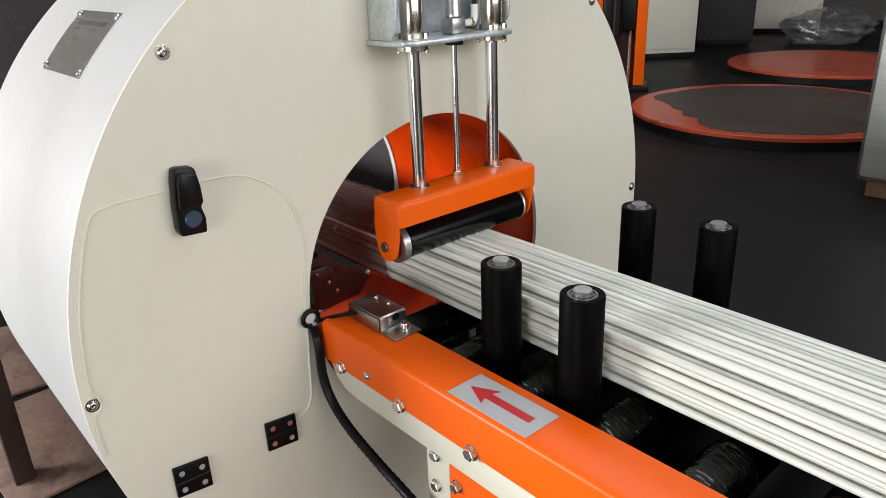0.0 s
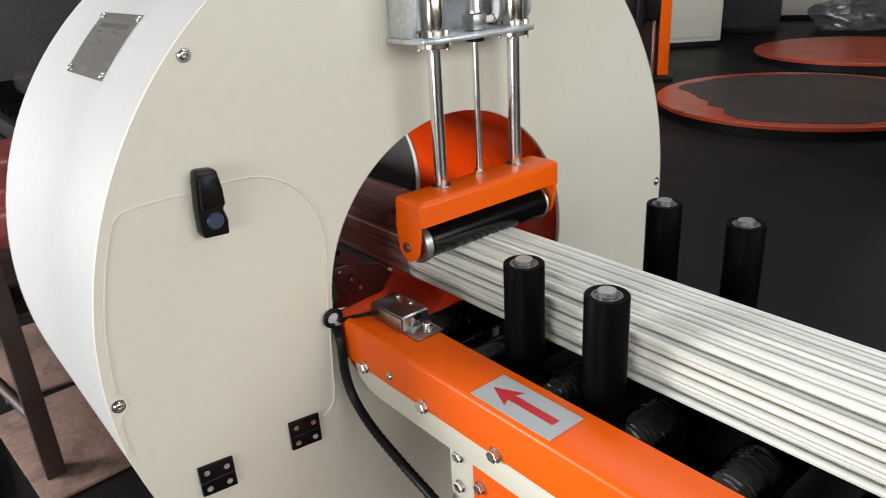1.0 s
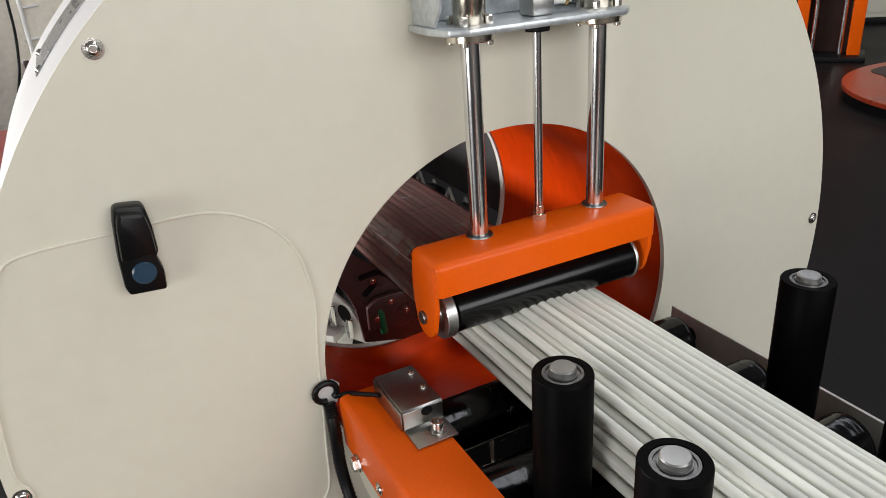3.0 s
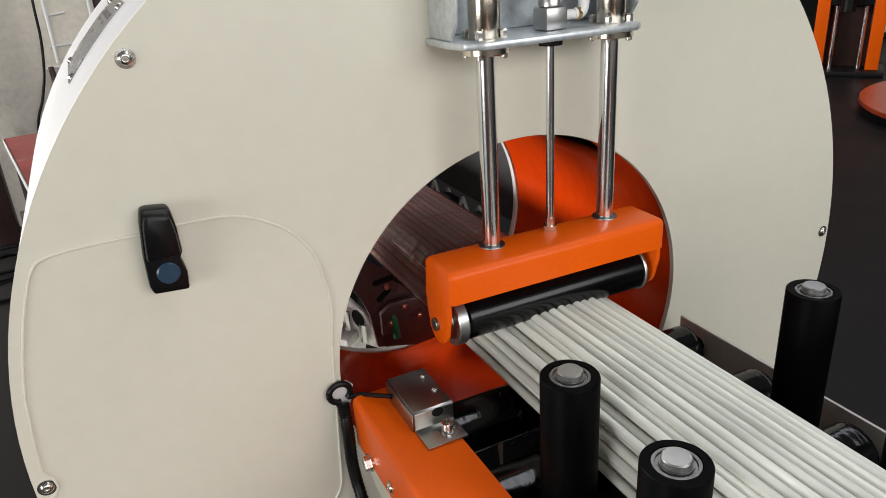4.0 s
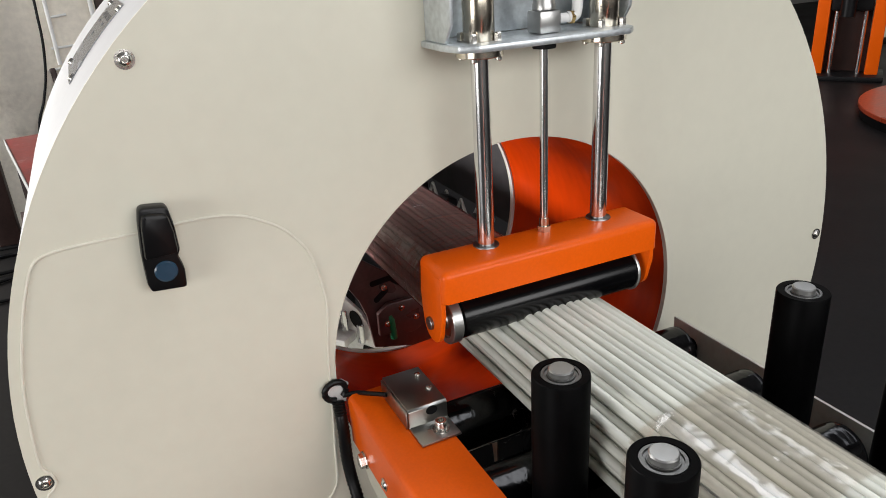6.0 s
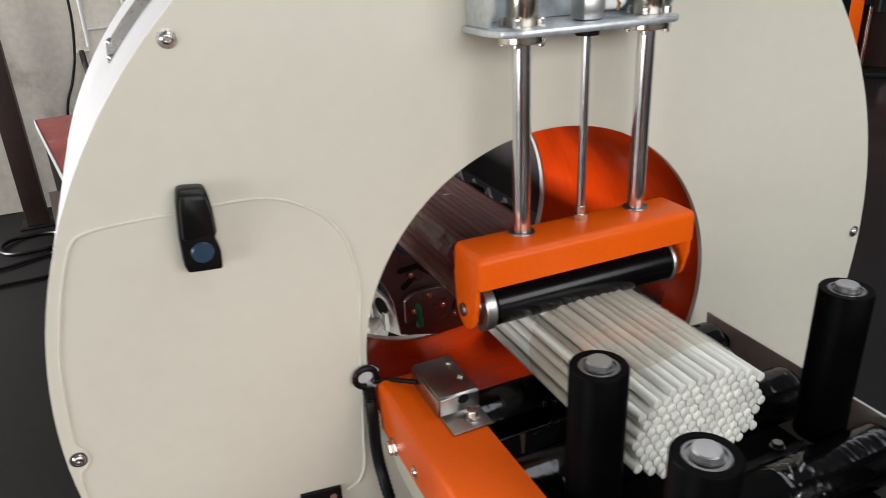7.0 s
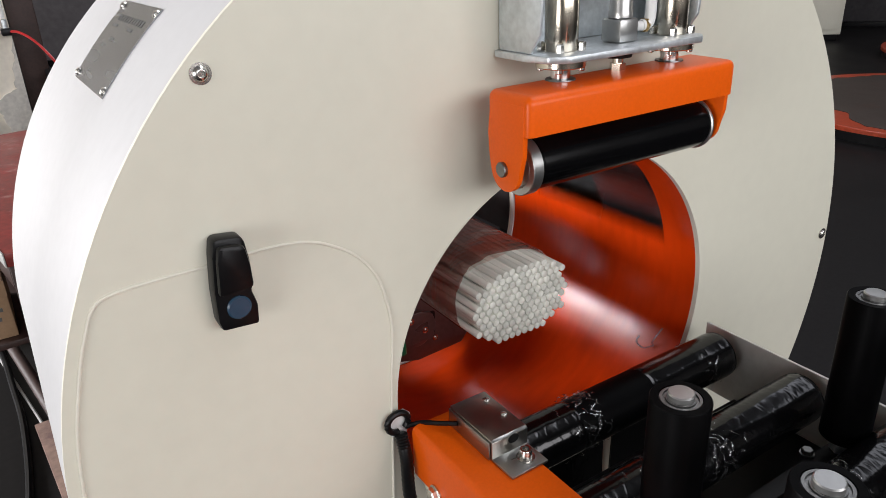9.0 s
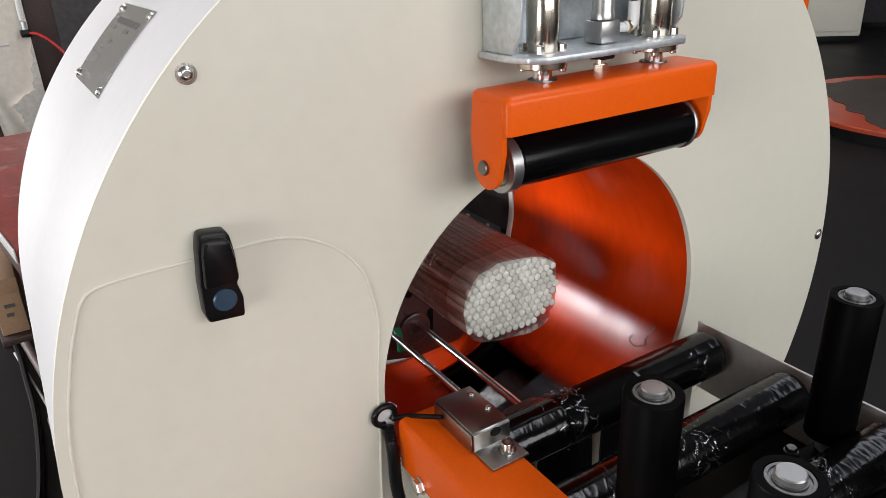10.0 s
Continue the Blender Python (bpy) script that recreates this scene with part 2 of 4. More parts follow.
def solid(name, bm, mat, label, category="", group="", kind="", smooth=35):
    return tagged(mesh_object(name, bm, mat, smooth), label, category, group, kind)


def box(x0, x1, y0, y1, z0, z1, bevel=0.0, segments=2, bm=None):
    out = bm or bmesh.new()
    b = bmesh.new() if bm else out
    bmesh.ops.create_cube(b, size=1)
    for v in b.verts:
        v.co = Vector((x0 + (v.co.x + 0.5) * (x1 - x0), y0 + (v.co.y + 0.5) * (y1 - y0), z0 + (v.co.z + 0.5) * (z1 - z0)))
    if bevel:
        bmesh.ops.bevel(b, geom=b.edges[:], offset=bevel, segments=segments, affect="EDGES", profile=0.5)
    if bm:
        join(out, b)
    return out


def join(bm, other, m=None):
    if m is not None:
        bmesh.ops.transform(other, matrix=m, verts=other.verts)
    me = bpy.data.meshes.new("join")
    other.to_mesh(me)
    other.free()
    bm.from_mesh(me)
    bpy.data.meshes.remove(me)
    return bm


def axis_frame(p, q):
    d = Vector(q) - Vector(p)
    return Matrix.Translation(p) @ d.to_track_quat("Z", "Y").to_matrix().to_4x4(), d.length


def lathe(profile, n=32, p=(0, 0, 0), q=(0, 0, 1), bm=None, closed=False):
    """A turned body: profile rows (radius, height) along the axis from p towards q."""
    m, _ = axis_frame(p, q)
    bm = bm or bmesh.new()
    rings = []
    for r, h in profile:
        if r < 1e-6:
            rings.append([bm.verts.new(m @ Vector((0, 0, h)))])
        else:
            rings.append([bm.verts.new(m @ Vector((r * math.cos(2 * math.pi * i / n), r * math.sin(2 * math.pi * i / n), h))) for i in range(n)])
    pairs = list(zip(rings, rings[1:])) + ([(rings[-1], rings[0])] if closed else [])
    for a, b in pairs:
        for i in range(n):
            j = (i + 1) % n
            if len(a) == 1 and len(b) == 1:
                continue
            if len(a) == 1:
                bm.faces.new((a[0], b[i], b[j]))
            elif len(b) == 1:
                bm.faces.new((a[i], b[0], a[j]))
            else:
                bm.faces.new((a[i], b[i], b[j], a[j]))
    return bm


def rod(p, q, r, n=16, chamfer=0.0, bm=None):
    length = (Vector(q) - Vector(p)).length
    c = chamfer
    prof = [(0, 0), (r - c, 0), (r, c), (r, length - c), (r - c, length), (0, length)] if c else [(0, 0), (r, 0), (r, length), (0, length)]
    return lathe(prof, n, p, q, bm)


def tube(points, r, n=10, bm=None, closed=False, ripple=0.0):
    """A round tube along smooth points."""
    bm = bm or bmesh.new()
    pts = [Vector(p) for p in points]
    rings = []
    up = Vector((0.13, 0.21, 0.97)).normalized()
    for i, p in enumerate(pts):
        if closed:
            d = (pts[(i + 1) % len(pts)] - pts[i - 1]).normalized()
        else:
            d = (pts[min(i + 1, len(pts) - 1)] - pts[max(i - 1, 0)]).normalized()
        s = d.cross(up)
        if s.length < 0.05:
            s = d.cross(Vector((1, 0, 0)))
        s.normalize()
        u = s.cross(d).normalized()
        rr = r * (1 + ripple * (1 if i % 2 else -1))
        rings.append([bm.verts.new(p + rr * (math.cos(2 * math.pi * k / n) * s + math.sin(2 * math.pi * k / n) * u)) for k in range(n)])
    for a, b in list(zip(rings, rings[1:])) + ([(rings[-1], rings[0])] if closed else []):
        for k in range(n):
            bm.faces.new((a[k], a[(k + 1) % n], b[(k + 1) % n], b[k]))
    if not closed:
        bm.faces.new(rings[0][::-1])
        bm.faces.new(rings[-1])
    return bm


def spline(points, steps=8):
    """Catmull-Rom through the points."""
    p = [Vector(v) for v in points]
    p = [2 * p[0] - p[1]] + p + [2 * p[-1] - p[-2]]
    out = []
    for i in range(1, len(p) - 2):
        for k in range(steps):
            t = k / steps
            a, b, c, d = p[i - 1], p[i], p[i + 1], p[i + 2]
            out.append(0.5 * (2 * b + (c - a) * t + (2 * a - 5 * b + 4 * c - d) * t * t + (3 * b - a - 3 * c + d) * t ** 3))
    return out + [p[-2]]


def prism(outline, axis, a, b, bevel=0.0, bm=None):
    """A plate with an outline of (u, v) pairs, from a to b along the axis: 'x' takes (y, z), 'y' (x, z), 'z' (x, y)."""
    out = bm or bmesh.new()
    g = bmesh.new() if bm else out

    def at(u, v, w):
        return {"x": (w, u, v), "y": (u, w, v), "z": (u, v, w)}[axis]
    lo = [g.verts.new(at(u, v, a)) for u, v in outline]
    hi = [g.verts.new(at(u, v, b)) for u, v in outline]
    g.faces.new(lo)
    g.faces.new(hi[::-1])
    k = len(outline)
    for i in range(k):
        g.faces.new((lo[i], lo[(i + 1) % k], hi[(i + 1) % k], hi[i]))
    if bevel:
        bmesh.ops.recalc_face_normals(g, faces=g.faces)
        bmesh.ops.bevel(g, geom=g.edges[:], offset=bevel, segments=2, affect="EDGES", profile=0.5)
    if bm:
        join(out, g)
    return out


def hex_bolt(parent, at, axis, r=0.0105, h=0.008, washer=True, name="bolt", mat=None):
    """A hexagon head on a washer, standing out along the axis."""
    p, a = Vector(at), Vector(axis)
    bm = bmesh.new()
    s = 0.0
    if washer:
        lathe([(0, 0), (r * 1.22, 0), (r * 1.22, 0.0022), (0, 0.0022)], 20, p, p + a, bm)
        s = 0.0022
    g = lathe([(0, s), (r, s), (r, s + h * 0.85), (r * 0.86, s + h), (0, s + h)], 6, p, p + a)
    join(bm, g)
    return part(name, bm, mat or BOLT, parent, smooth=20)


def button_screw(parent, at, axis, r=0.009, name="screw", mat=None):
    """A domed socket screw on a washer."""
    p, a = Vector(at), Vector(axis)
    bm = lathe([(0, 0), (r * 1.35, 0), (r * 1.35, 0.0015), (r, 0.0016), (r * 0.97, r * 0.25), (r * 0.8, r * 0.5), (r * 0.5, r * 0.66),
                (r * 0.46, r * 0.66), (r * 0.40, r * 0.35), (0, r * 0.35)], 20, p, p + a)
    return part(name, bm, mat or BOLT, parent, smooth=40)


def cap_screw(parent, at, axis, r=0.007, h=0.011, name="cap_screw"):
    p, a = Vector(at), Vector(axis)
    bm = lathe([(0, 0), (r * 1.5, 0), (r * 1.5, 0.002), (r * 1.02, 0.002), (r * 1.02, h - 0.001), (r * 0.92, h), (r * 0.55, h), (r * 0.5, h * 0.5), (0, h * 0.5)], 18, p, p + a)
    return part(name, bm, BOLT, parent, smooth=40)


# ---- the hall ----
X0, X1, Y0, Y1, ZT = -6.0, 15.0, -6.5, 9.0, 6.0
solid("floor", box(X0 - 0.4, X1 + 0.4, Y0 - 0.4, Y1 + 0.4, -0.12, 0.0), FLOORM, "dark grey worn workshop floor with faint stains", "floor", kind="structure")


def wall_with_opening(name, fixed, along, opening, label):
    """A wall 0.25 m thick with openings through it. along: 'x' or 'y'."""
    lo, hi = (X0 - 0.25, X1 + 0.25) if along == "x" else (Y0, Y1)
    f0, f1 = fixed
    bm = bmesh.new()
    blocks, at = [], lo
    for a, b, z0, z1 in opening:
        blocks += [(at, a, 0, ZT), (a, b, z1, ZT)] + ([(a, b, 0, z0)] if z0 > 0.01 else [])
        at = b
    blocks.append((at, hi, 0, ZT))
    for u0, u1, z0, z1 in blocks:
        if along == "x":
            box(u0, u1, f0, f1, z0, z1, bm=bm)
        else:
            box(f0, f1, u0, u1, z0, z1, bm=bm)
    return solid(name, bm, HALLM, label, "wall", kind="structure")


# the low first opening is made up to suit the side fill
wall_with_opening("wall_west", (X0 - 0.25, X0), "y", ((-3.7, -0.9, 0.2, 2.6), (2.75, 6.35, 1.7, 3.2)), "grimy plaster wall with an added opening for the fill lamp and a wide window")
wall_with_opening("wall_south", (Y0 - 0.25, Y0), "x", ((-2.9, 4.9, 2.0, 4.7),), "grimy plaster wall with a high window band")
wall_with_opening("wall_north", (Y1, Y1 + 0.25), "x", (), "grimy stained plaster hall wall")
wall_with_opening("wall_east", (X1, X1 + 0.25), "y", (), "grimy stained plaster hall wall")
bm = bmesh.new()
for a, b in ((X0 - 0.25, 1.5), (2.9, 6.3), (7.7, X1 + 0.25)):
    box(a, b, Y0 - 0.25, Y1 + 0.25, ZT, ZT + 0.15, bm=bm)
for a, b in ((1.5, 2.9), (6.3, 7.7)):
    box(a, b, Y0 - 0.25, -3.6, ZT, ZT + 0.15, bm=bm)
    box(a, b, 5.6, Y1 + 0.25, ZT, ZT + 0.15, bm=bm)
solid("ceiling", bm, CEILM, "grey sheet roof with two roof lights", "ceiling", kind="structure")


# ---- the wrapping machine ----
R_HOLE, R_DISC, DEPTH, BACK = 0.2805, 0.6395, 0.46, 0.56
HX, HZ = -0.002, C - 0.005        # axis of the opening
DX, DZ = -0.0055, C - 0.008       # axis of the drum


def panel(a, b, hole=0.0, rim=0.0, n=160):
    """A round panel from a to b along y, with the opening cut through it."""
    bm = bmesh.new()
    rows = []
    for inner, y in ((True, a), (False, a), (False, b), (True, b)):
        r, x, z = (R_HOLE + hole, HX, HZ) if inner else (R_DISC + rim, DX, DZ)
        rows.append([bm.verts.new((x + r * math.cos(2 * math.pi * i / n), y, z + r * math.sin(2 * math.pi * i / n))) for i in range(n)])
    for p, q in zip(rows, rows[1:] + rows[:1]):
        for i in range(n):
            j = (i + 1) % n
            bm.faces.new((p[i], p[j], q[j], q[i]))
    return bm


machine = thing("ring_wrapping_machine", "cream and white drum-shaped stretch wrapping machine with round opening", "wrapping machine")

part("front_panel", panel(0.0, 0.006), CREAM, machine, "cream painted round steel front panel")
part("rear_panel", panel(DEPTH + 0.03, DEPTH + 0.036, 0.002, -0.002), CREAM, machine, "cream round rear panel")
# rolled shell, its folded front edge just behind the panel
shell = lathe([(R_DISC - 0.010, 0.0063), (R_DISC - 0.0012, 0.0063), (R_DISC - 0.0003, 0.0070), (R_DISC - 0.0003, BACK - 0.002), (R_DISC - 0.0020, BACK), (R_DISC - 0.010, BACK),
               (R_DISC - 0.010, BACK - 0.012), (R_DISC - 0.0032, BACK - 0.012), (R_DISC - 0.0032, 0.018), (R_DISC - 0.010, 0.018)], 192, (DX, 0, DZ), (DX, 1, DZ), closed=True)
part("drum_shell", shell, WHITE, machine, "white rolled sheet drum shell", smooth=50)
part("inner_wall", lathe([(0.56, 0.012), (0.57, 0.012), (0.57, DEPTH + 0.026), (0.56, DEPTH + 0.026)], 96, (DX, 0, DZ), (DX, 1, DZ), closed=True), DARK_STEEL, machine, "dark inner wall of the drum", smooth=50)
# trim lip round the opening
lip = lathe([(R_HOLE - 0.0012, -0.0004), (R_HOLE - 0.0002, -0.0004), (R_HOLE - 0.0002, 0.008), (R_HOLE - 0.0012, 0.008)], 128, (HX, 0, HZ), (HX, 1, HZ), closed=True)
part("opening_lip", lip, CREAM, machine, smooth=30)
rlip = lathe([(R_HOLE + 0.001, DEPTH + 0.021), (R_HOLE + 0.004, DEPTH + 0.021), (R_HOLE + 0.004, DEPTH + 0.029), (R_HOLE + 0.001, DEPTH + 0.029)],
             128, (HX, 0, HZ), (HX, 1, HZ), closed=True)
part("rear_lip", rlip, NYLON, machine, "white rim at the far end of the opening", smooth=30)
# stand
stand = bmesh.new()
prism([(-0.60, 0.0), (0.60, 0.0), (0.60, 0.06), (0.52, 0.40), (-0.52, 0.40), (-0.60, 0.06)], "y", 0.10, 0.38, 0.006, stand)
part("stand", stand, CREAM, machine, "cream machine base")

# the door: a thin raised bead follows its edge
edge = [(-0.327, -0.194), (-0.309, -0.184), (-0.299, -0.160), (-0.296, -0.110), (-0.2925, -0.055), (-0.290, 0.0), (-0.287, 0.044), (-0.2822, 0.090), (-0.2815, 0.120), (-0.286, 0.150), (-0.293, 0.178), (-0.305, 0.200), (-0.322, 0.219),
        (-0.341, 0.232), (-0.363, 0.243), (-0.390, 0.249), (-0.430, 0.250), (-0.480, 0.248), (-0.520, 0.2475), (-0.552, 0.246), (-0.572, 0.242), (-0.583, 0.232), (-0.592, 0.212), (-0.605, 0.174), (-0.6215, 0.108), (-0.629, 0.045),
        (-0.631, 0.0), (-0.624, -0.014), (-0.6215, -0.026), (-0.626, -0.036), (-0.634, -0.045), (-0.635, -0.075), (-0.631, -0.110)]
seam_pts = spline([(x, -0.0006, C + z) for x, z in edge], 6)
part("door_seam", tube(seam_pts, 0.0018, 8), SEAM, machine, "fine raised seam of the access door")
for x, z, turn in ((-0.3645, -0.2045, 0), (-0.5215, -0.2075, 0)):
    hinge = part("hinge", prism([(-0.028, -0.024), (0.028, -0.03), (0.028, 0.024), (-0.028, 0.03)], "y", -0.006, -0.0005, 0.0012), BLACK_PLASTIC, machine, "black two-leaf hinge")
    hinge.location = (x, 0, C + z)
    part("knuckle", rod((-0.027, -0.0052, 0.0), (0.027, -0.0052, -0.003), 0.0022, 12), BLACK_PLASTIC, hinge)
    for i, (dx, dz) in enumerate(((-0.016, 0.016), (0.016, 0.012), (-0.016, -0.014), (0.016, -0.017))):
        s = part("screw", lathe([(0, 0), (0.0048, 0), (0.0044, 0.0012), (0.002, 0.0014), (0.0016, 0.0004), (0, 0.0004)], 14, (dx, -0.006, dz), (dx, -1, dz)), COPPER if (i < 3 and x > -0.4) else STEEL, hinge)

# latch handle
latch = part("latch", prism([(-0.0185, -0.0220), (0.0180, -0.0245), (0.0195, -0.003), (0.0150, 0.0140), (0.0185, 0.019), (0.0180, 0.047), (0.0155, 0.066), (0.0125, 0.0710), (-0.0105, 0.0735), (-0.0145, 0.071), (-0.0175, 0.056), (-0.0210, 0.020), (-0.0215, -0.012)], "y", -0.021, -0.0005, 0.003), BLACK_PLASTIC, machine,
             "black plastic latch handle")
latch.location = (-0.4567, 0, C + 0.2065)
part("latch_grip", prism([(-0.0185, 0.018), (0.0165, 0.020), (0.0160, 0.044), (0.0135, 0.061), (0.0105, 0.066), (-0.0095, 0.0685), (-0.0130, 0.066), (-0.0155, 0.053)], "y", -0.030, -0.0205, 0.004), BLACK_PLASTIC, latch)
part("button", lathe([(0, 0), (0.0122, 0), (0.0122, 0.002), (0.0105, 0.0034), (0, 0.0036)], 28, (0.0, -0.0205, 0), (0.0, -1, 0)), BLUE, latch, "dark blue round lock button")

for x, z in ((-0.4505, 0.428), (-0.632, -0.024), (0.619, 0.0), (0.438, 0.436), (0.38, -0.50), (-0.35, -0.53), (0.02, 0.610)):
    button_screw(machine, (x, 0, C + z), (0, -1, 0), 0.0074)

# name plate riveted to the shell
plate = part("name_plate", bmesh.new(), NAMEPLATE, machine, "brushed aluminium name plate with worn print")
b = bmesh.new()
A0, A1, RP = radians(131.7), radians(142.0), R_DISC + 0.0012
steps = 8
grid = [[b.verts.new((DX + RP * math.cos(A0 + (A1 - A0) * i / steps), y, DZ + RP * math.sin(A0 + (A1 - A0) * i / steps))) for y in (0.180, 0.366)] for i in range(steps + 1)]
for i in range(steps):
    b.faces.new((grid[i][0], grid[i + 1][0], grid[i + 1][1], grid[i][1]))
ext = bmesh.ops.extrude_face_region(b, geom=b.faces[:])
for v in [e for e in ext["geom"] if isinstance(e, bmesh.types.BMVert)]:
    d = Vector((v.co.x - DX, 0, v.co.z - DZ)).normalized()
    v.co -= d * 0.0012
bmesh.ops.recalc_face_normals(b, faces=b.faces)
b.to_mesh(plate.data)
b.free()


def on_shell(a, y, r=RP):
    return Vector((DX + r * math.cos(a), y, DZ + r * math.sin(a)))


for a in (A0 + 0.012, A1 - 0.012):
    for y in (0.187, 0.359):
        p = on_shell(a, y)
        n = (p - Vector((DX, y, DZ))).normalized()
        part("rivet", lathe([(0, 0), (0.0055, 0), (0.0045, 0.0025), (0.002, 0.0036), (0, 0.0038)], 12, p, p + n), BOLT, plate)
bars = [(0.17, 0.205 + 0.0125 * k, 0.205 + 0.0125 * k + w, 0.075) for k, w in enumerate((0.009, 0.007, 0.010, 0.008, 0.004, 0.009, 0.008, 0.009, 0.007, 0.009, 0.006))]
bars += [(0.29, 0.312, 0.338, 0.035), (0.29, 0.232, 0.258, 0.035), (0.44, 0.285, 0.305, 0.05)]
for fa, y0, y1, w in bars:
    g = bmesh.new()
    q = [on_shell(A0 + (A1 - A0) * f, y, RP + 0.0003) for f in (fa, fa + w) for y in (y0, y1)]
    vs = [g.verts.new(v) for v in (q[0], q[1], q[3], q[2])]
    g.faces.new(vs)
    part("print_bar", g, INK, plate)

# ---- the rotating ring ----
ring = thing("wrapping_ring", "glossy orange rotating wrapping ring with a window", "wrapping ring", (HX, 0, HZ))
R_RING = R_HOLE + 0.004


def ring_tube():
    bm = bmesh.new()
    n = 144
    ys = [0.012, 0.075, 0.40, DEPTH + 0.020]
    cut = 17.0

    def vert(r, y, i):
        a = 2 * math.pi * i / n
        return (r * math.cos(a), y, r * math.sin(a))
    sheets = []
    for r in (R_RING, R_RING + 0.005):
        sheets.append([[bm.verts.new(vert(r, y, i)) for i in range(n)] for y in ys])

    def open_at(k, i):
        mid = (i + 0.5) * 360 / n
        return k == 1 and min(mid, 360 - mid) < cut
    for s in sheets:
        for k in range(3):
            for i in range(n):
                if not open_at(k, i):
                    j = (i + 1) % n
                    bm.faces.new((s[k][i], s[k][j], s[k + 1][j], s[k + 1][i]))
    inner, outer = sheets
    for i in range(n):
        j = (i + 1) % n
        for k in (0, 3):
            bm.faces.new((inner[k][i], inner[k][j], outer[k][j], outer[k][i]))
        if open_at(1, i):
            for k in (1, 2):
                bm.faces.new((inner[k][i], inner[k][j], outer[k][j], outer[k][i]))
        if open_at(1, i) != open_at(1, (i + 1) % n):
            bm.faces.new((inner[1][j], inner[2][j], outer[2][j], outer[1][j]))
    return bm


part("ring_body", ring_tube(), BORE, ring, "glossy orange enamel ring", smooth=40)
part("film_roll", lathe([(0, 0), (0.018, 0), (0.018, 0.02), (0.062, 0.02), (0.062, 0.23), (0.018, 0.23), (0.018, 0.25), (0, 0.25)], 40, (R_RING + 0.069, 0.075, 0.012), (R_RING + 0.069, 1, 0.012)),
     ROLL, ring, "dark glossy roll of stretch film")
part("film_web", box(R_RING + 0.012, R_RING + 0.014, 0.085, 0.24, -0.085, 0.095), WEB, ring, "glossy stretched film web")
part("guide_roller", rod((R_RING + 0.035, 0.08, -0.065), (R_RING + 0.035, 0.40, -0.065), 0.016, 20), DARK_STEEL, ring, "dark guide roller")
part("carriage_plate", box(R_RING + 0.012, R_RING + 0.16, 0.385, 0.397, -0.10, 0.11, 0.002), DARK_STEEL, ring, "dark carriage plate")

# ---- press unit over the infeed ----
bracket = thing("press_bracket", "zinc-plated bracket with guide bushes and air cylinder on the cream panel", "bracket", (0, 0, C))
ZP = 0.404
plate_outline = [(-0.130, -0.002), (-0.130, -0.055), (-0.122, -0.084), (-0.102, -0.098), (0.100, -0.098), (0.114, -0.086), (0.121, -0.060), (0.121, -0.002)]
part("mounting_plate", prism(plate_outline, "z", ZP + 0.001, ZP + 0.009, 0.0022), STEEL, bracket, "zinc-plated mounting plate")
part("back_plate", box(-0.122, 0.114, -0.0075, -0.0005, ZP + 0.0095, ZP + 0.30, 0.001), STEEL, bracket)
for x in (-0.1265, 0.1145):
    part("gusset", prism([(-0.0085, ZP + 0.0095), (-0.060, ZP + 0.0095), (-0.075, ZP + 0.03), (-0.078, ZP + 0.07), (-0.050, ZP + 0.105), (-0.0085, ZP + 0.14)], "x", x, x + 0.004, 0.001), STEEL, bracket)
RX, RY = 0.0865, -0.060
for s in (-1, 1):
    x = 0.003 + s * RX
    part("guide_bush", lathe([(0.0112, 0), (0.0175, 0), (0.018, 0.001), (0.018, 0.066), (0.017, 0.068), (0.0112, 0.068)], 32, (x, RY, ZP + 0.0092), (x, RY, 5), closed=True), NICKEL, bracket, "nickel-plated linear bush")
    flange = part("bush_flange", lathe([(0.0112, -0.008), (0.026, -0.008), (0.0275, -0.0068), (0.0275, -0.0005), (0.0112, -0.0005)], 32, (x, RY, ZP), (x, RY, 5), closed=True), NICKEL, bracket)
    for k in range(4):
        a = radians(45 + 90 * k)
        px, py = x + 0.022 * math.cos(a), RY + 0.022 * math.sin(a)
        part("flange_screw", lathe([(0, 0), (0.0042, 0), (0.0042, 0.0035), (0.0028, 0.0046), (0, 0.0046)], 12, (px, py, ZP - 0.008), (px, py, -5)), BOLT, flange)
        part("flange_nut", lathe([(0, 0), (0.0045, 0), (0.0045, 0.008), (0.003, 0.0095), (0, 0.0095)], 6, (px, py, ZP + 0.0092), (px, py, 5)), BOLT, flange, smooth=20)
part("cylinder_foot", box(-0.0115, 0.0175, RY - 0.015, RY + 0.015, ZP + 0.0095, ZP + 0.035, 0.003), SATIN, bracket, "alloy cylinder end block")
part("cylinder_tube", lathe([(0, 0), (0.0135, 0), (0.0135, 0.006), (0.0125, 0.008), (0.0125, 0.16), (0, 0.16)], 28, (0.003, RY, ZP + 0.0355), (0.003, RY, 5)), SATIN, bracket, "alloy air cylinder tube")
part("cylinder_nut", lathe([(0.0065, -0.008), (0.015, -0.008), (0.016, -0.006), (0.016, -0.0005), (0.0065, -0.0005)], 6, (0.003, RY, ZP), (0.003, RY, 5), closed=True), DARK_STEEL, bracket, smooth=20)
fit_ = bmesh.new()
rod((0.0185, RY - 0.003, ZP + 0.024), (0.036, RY - 0.003, ZP + 0.024), 0.0055, 14, 0.001, fit_)
tube(spline([(0.034, RY - 0.003, ZP + 0.024), (0.044, RY - 0.004, ZP + 0.026), (0.047, RY - 0.004, ZP + 0.036), (0.047, RY - 0.004, ZP + 0.052)], 6), 0.0065, 12, fit_)
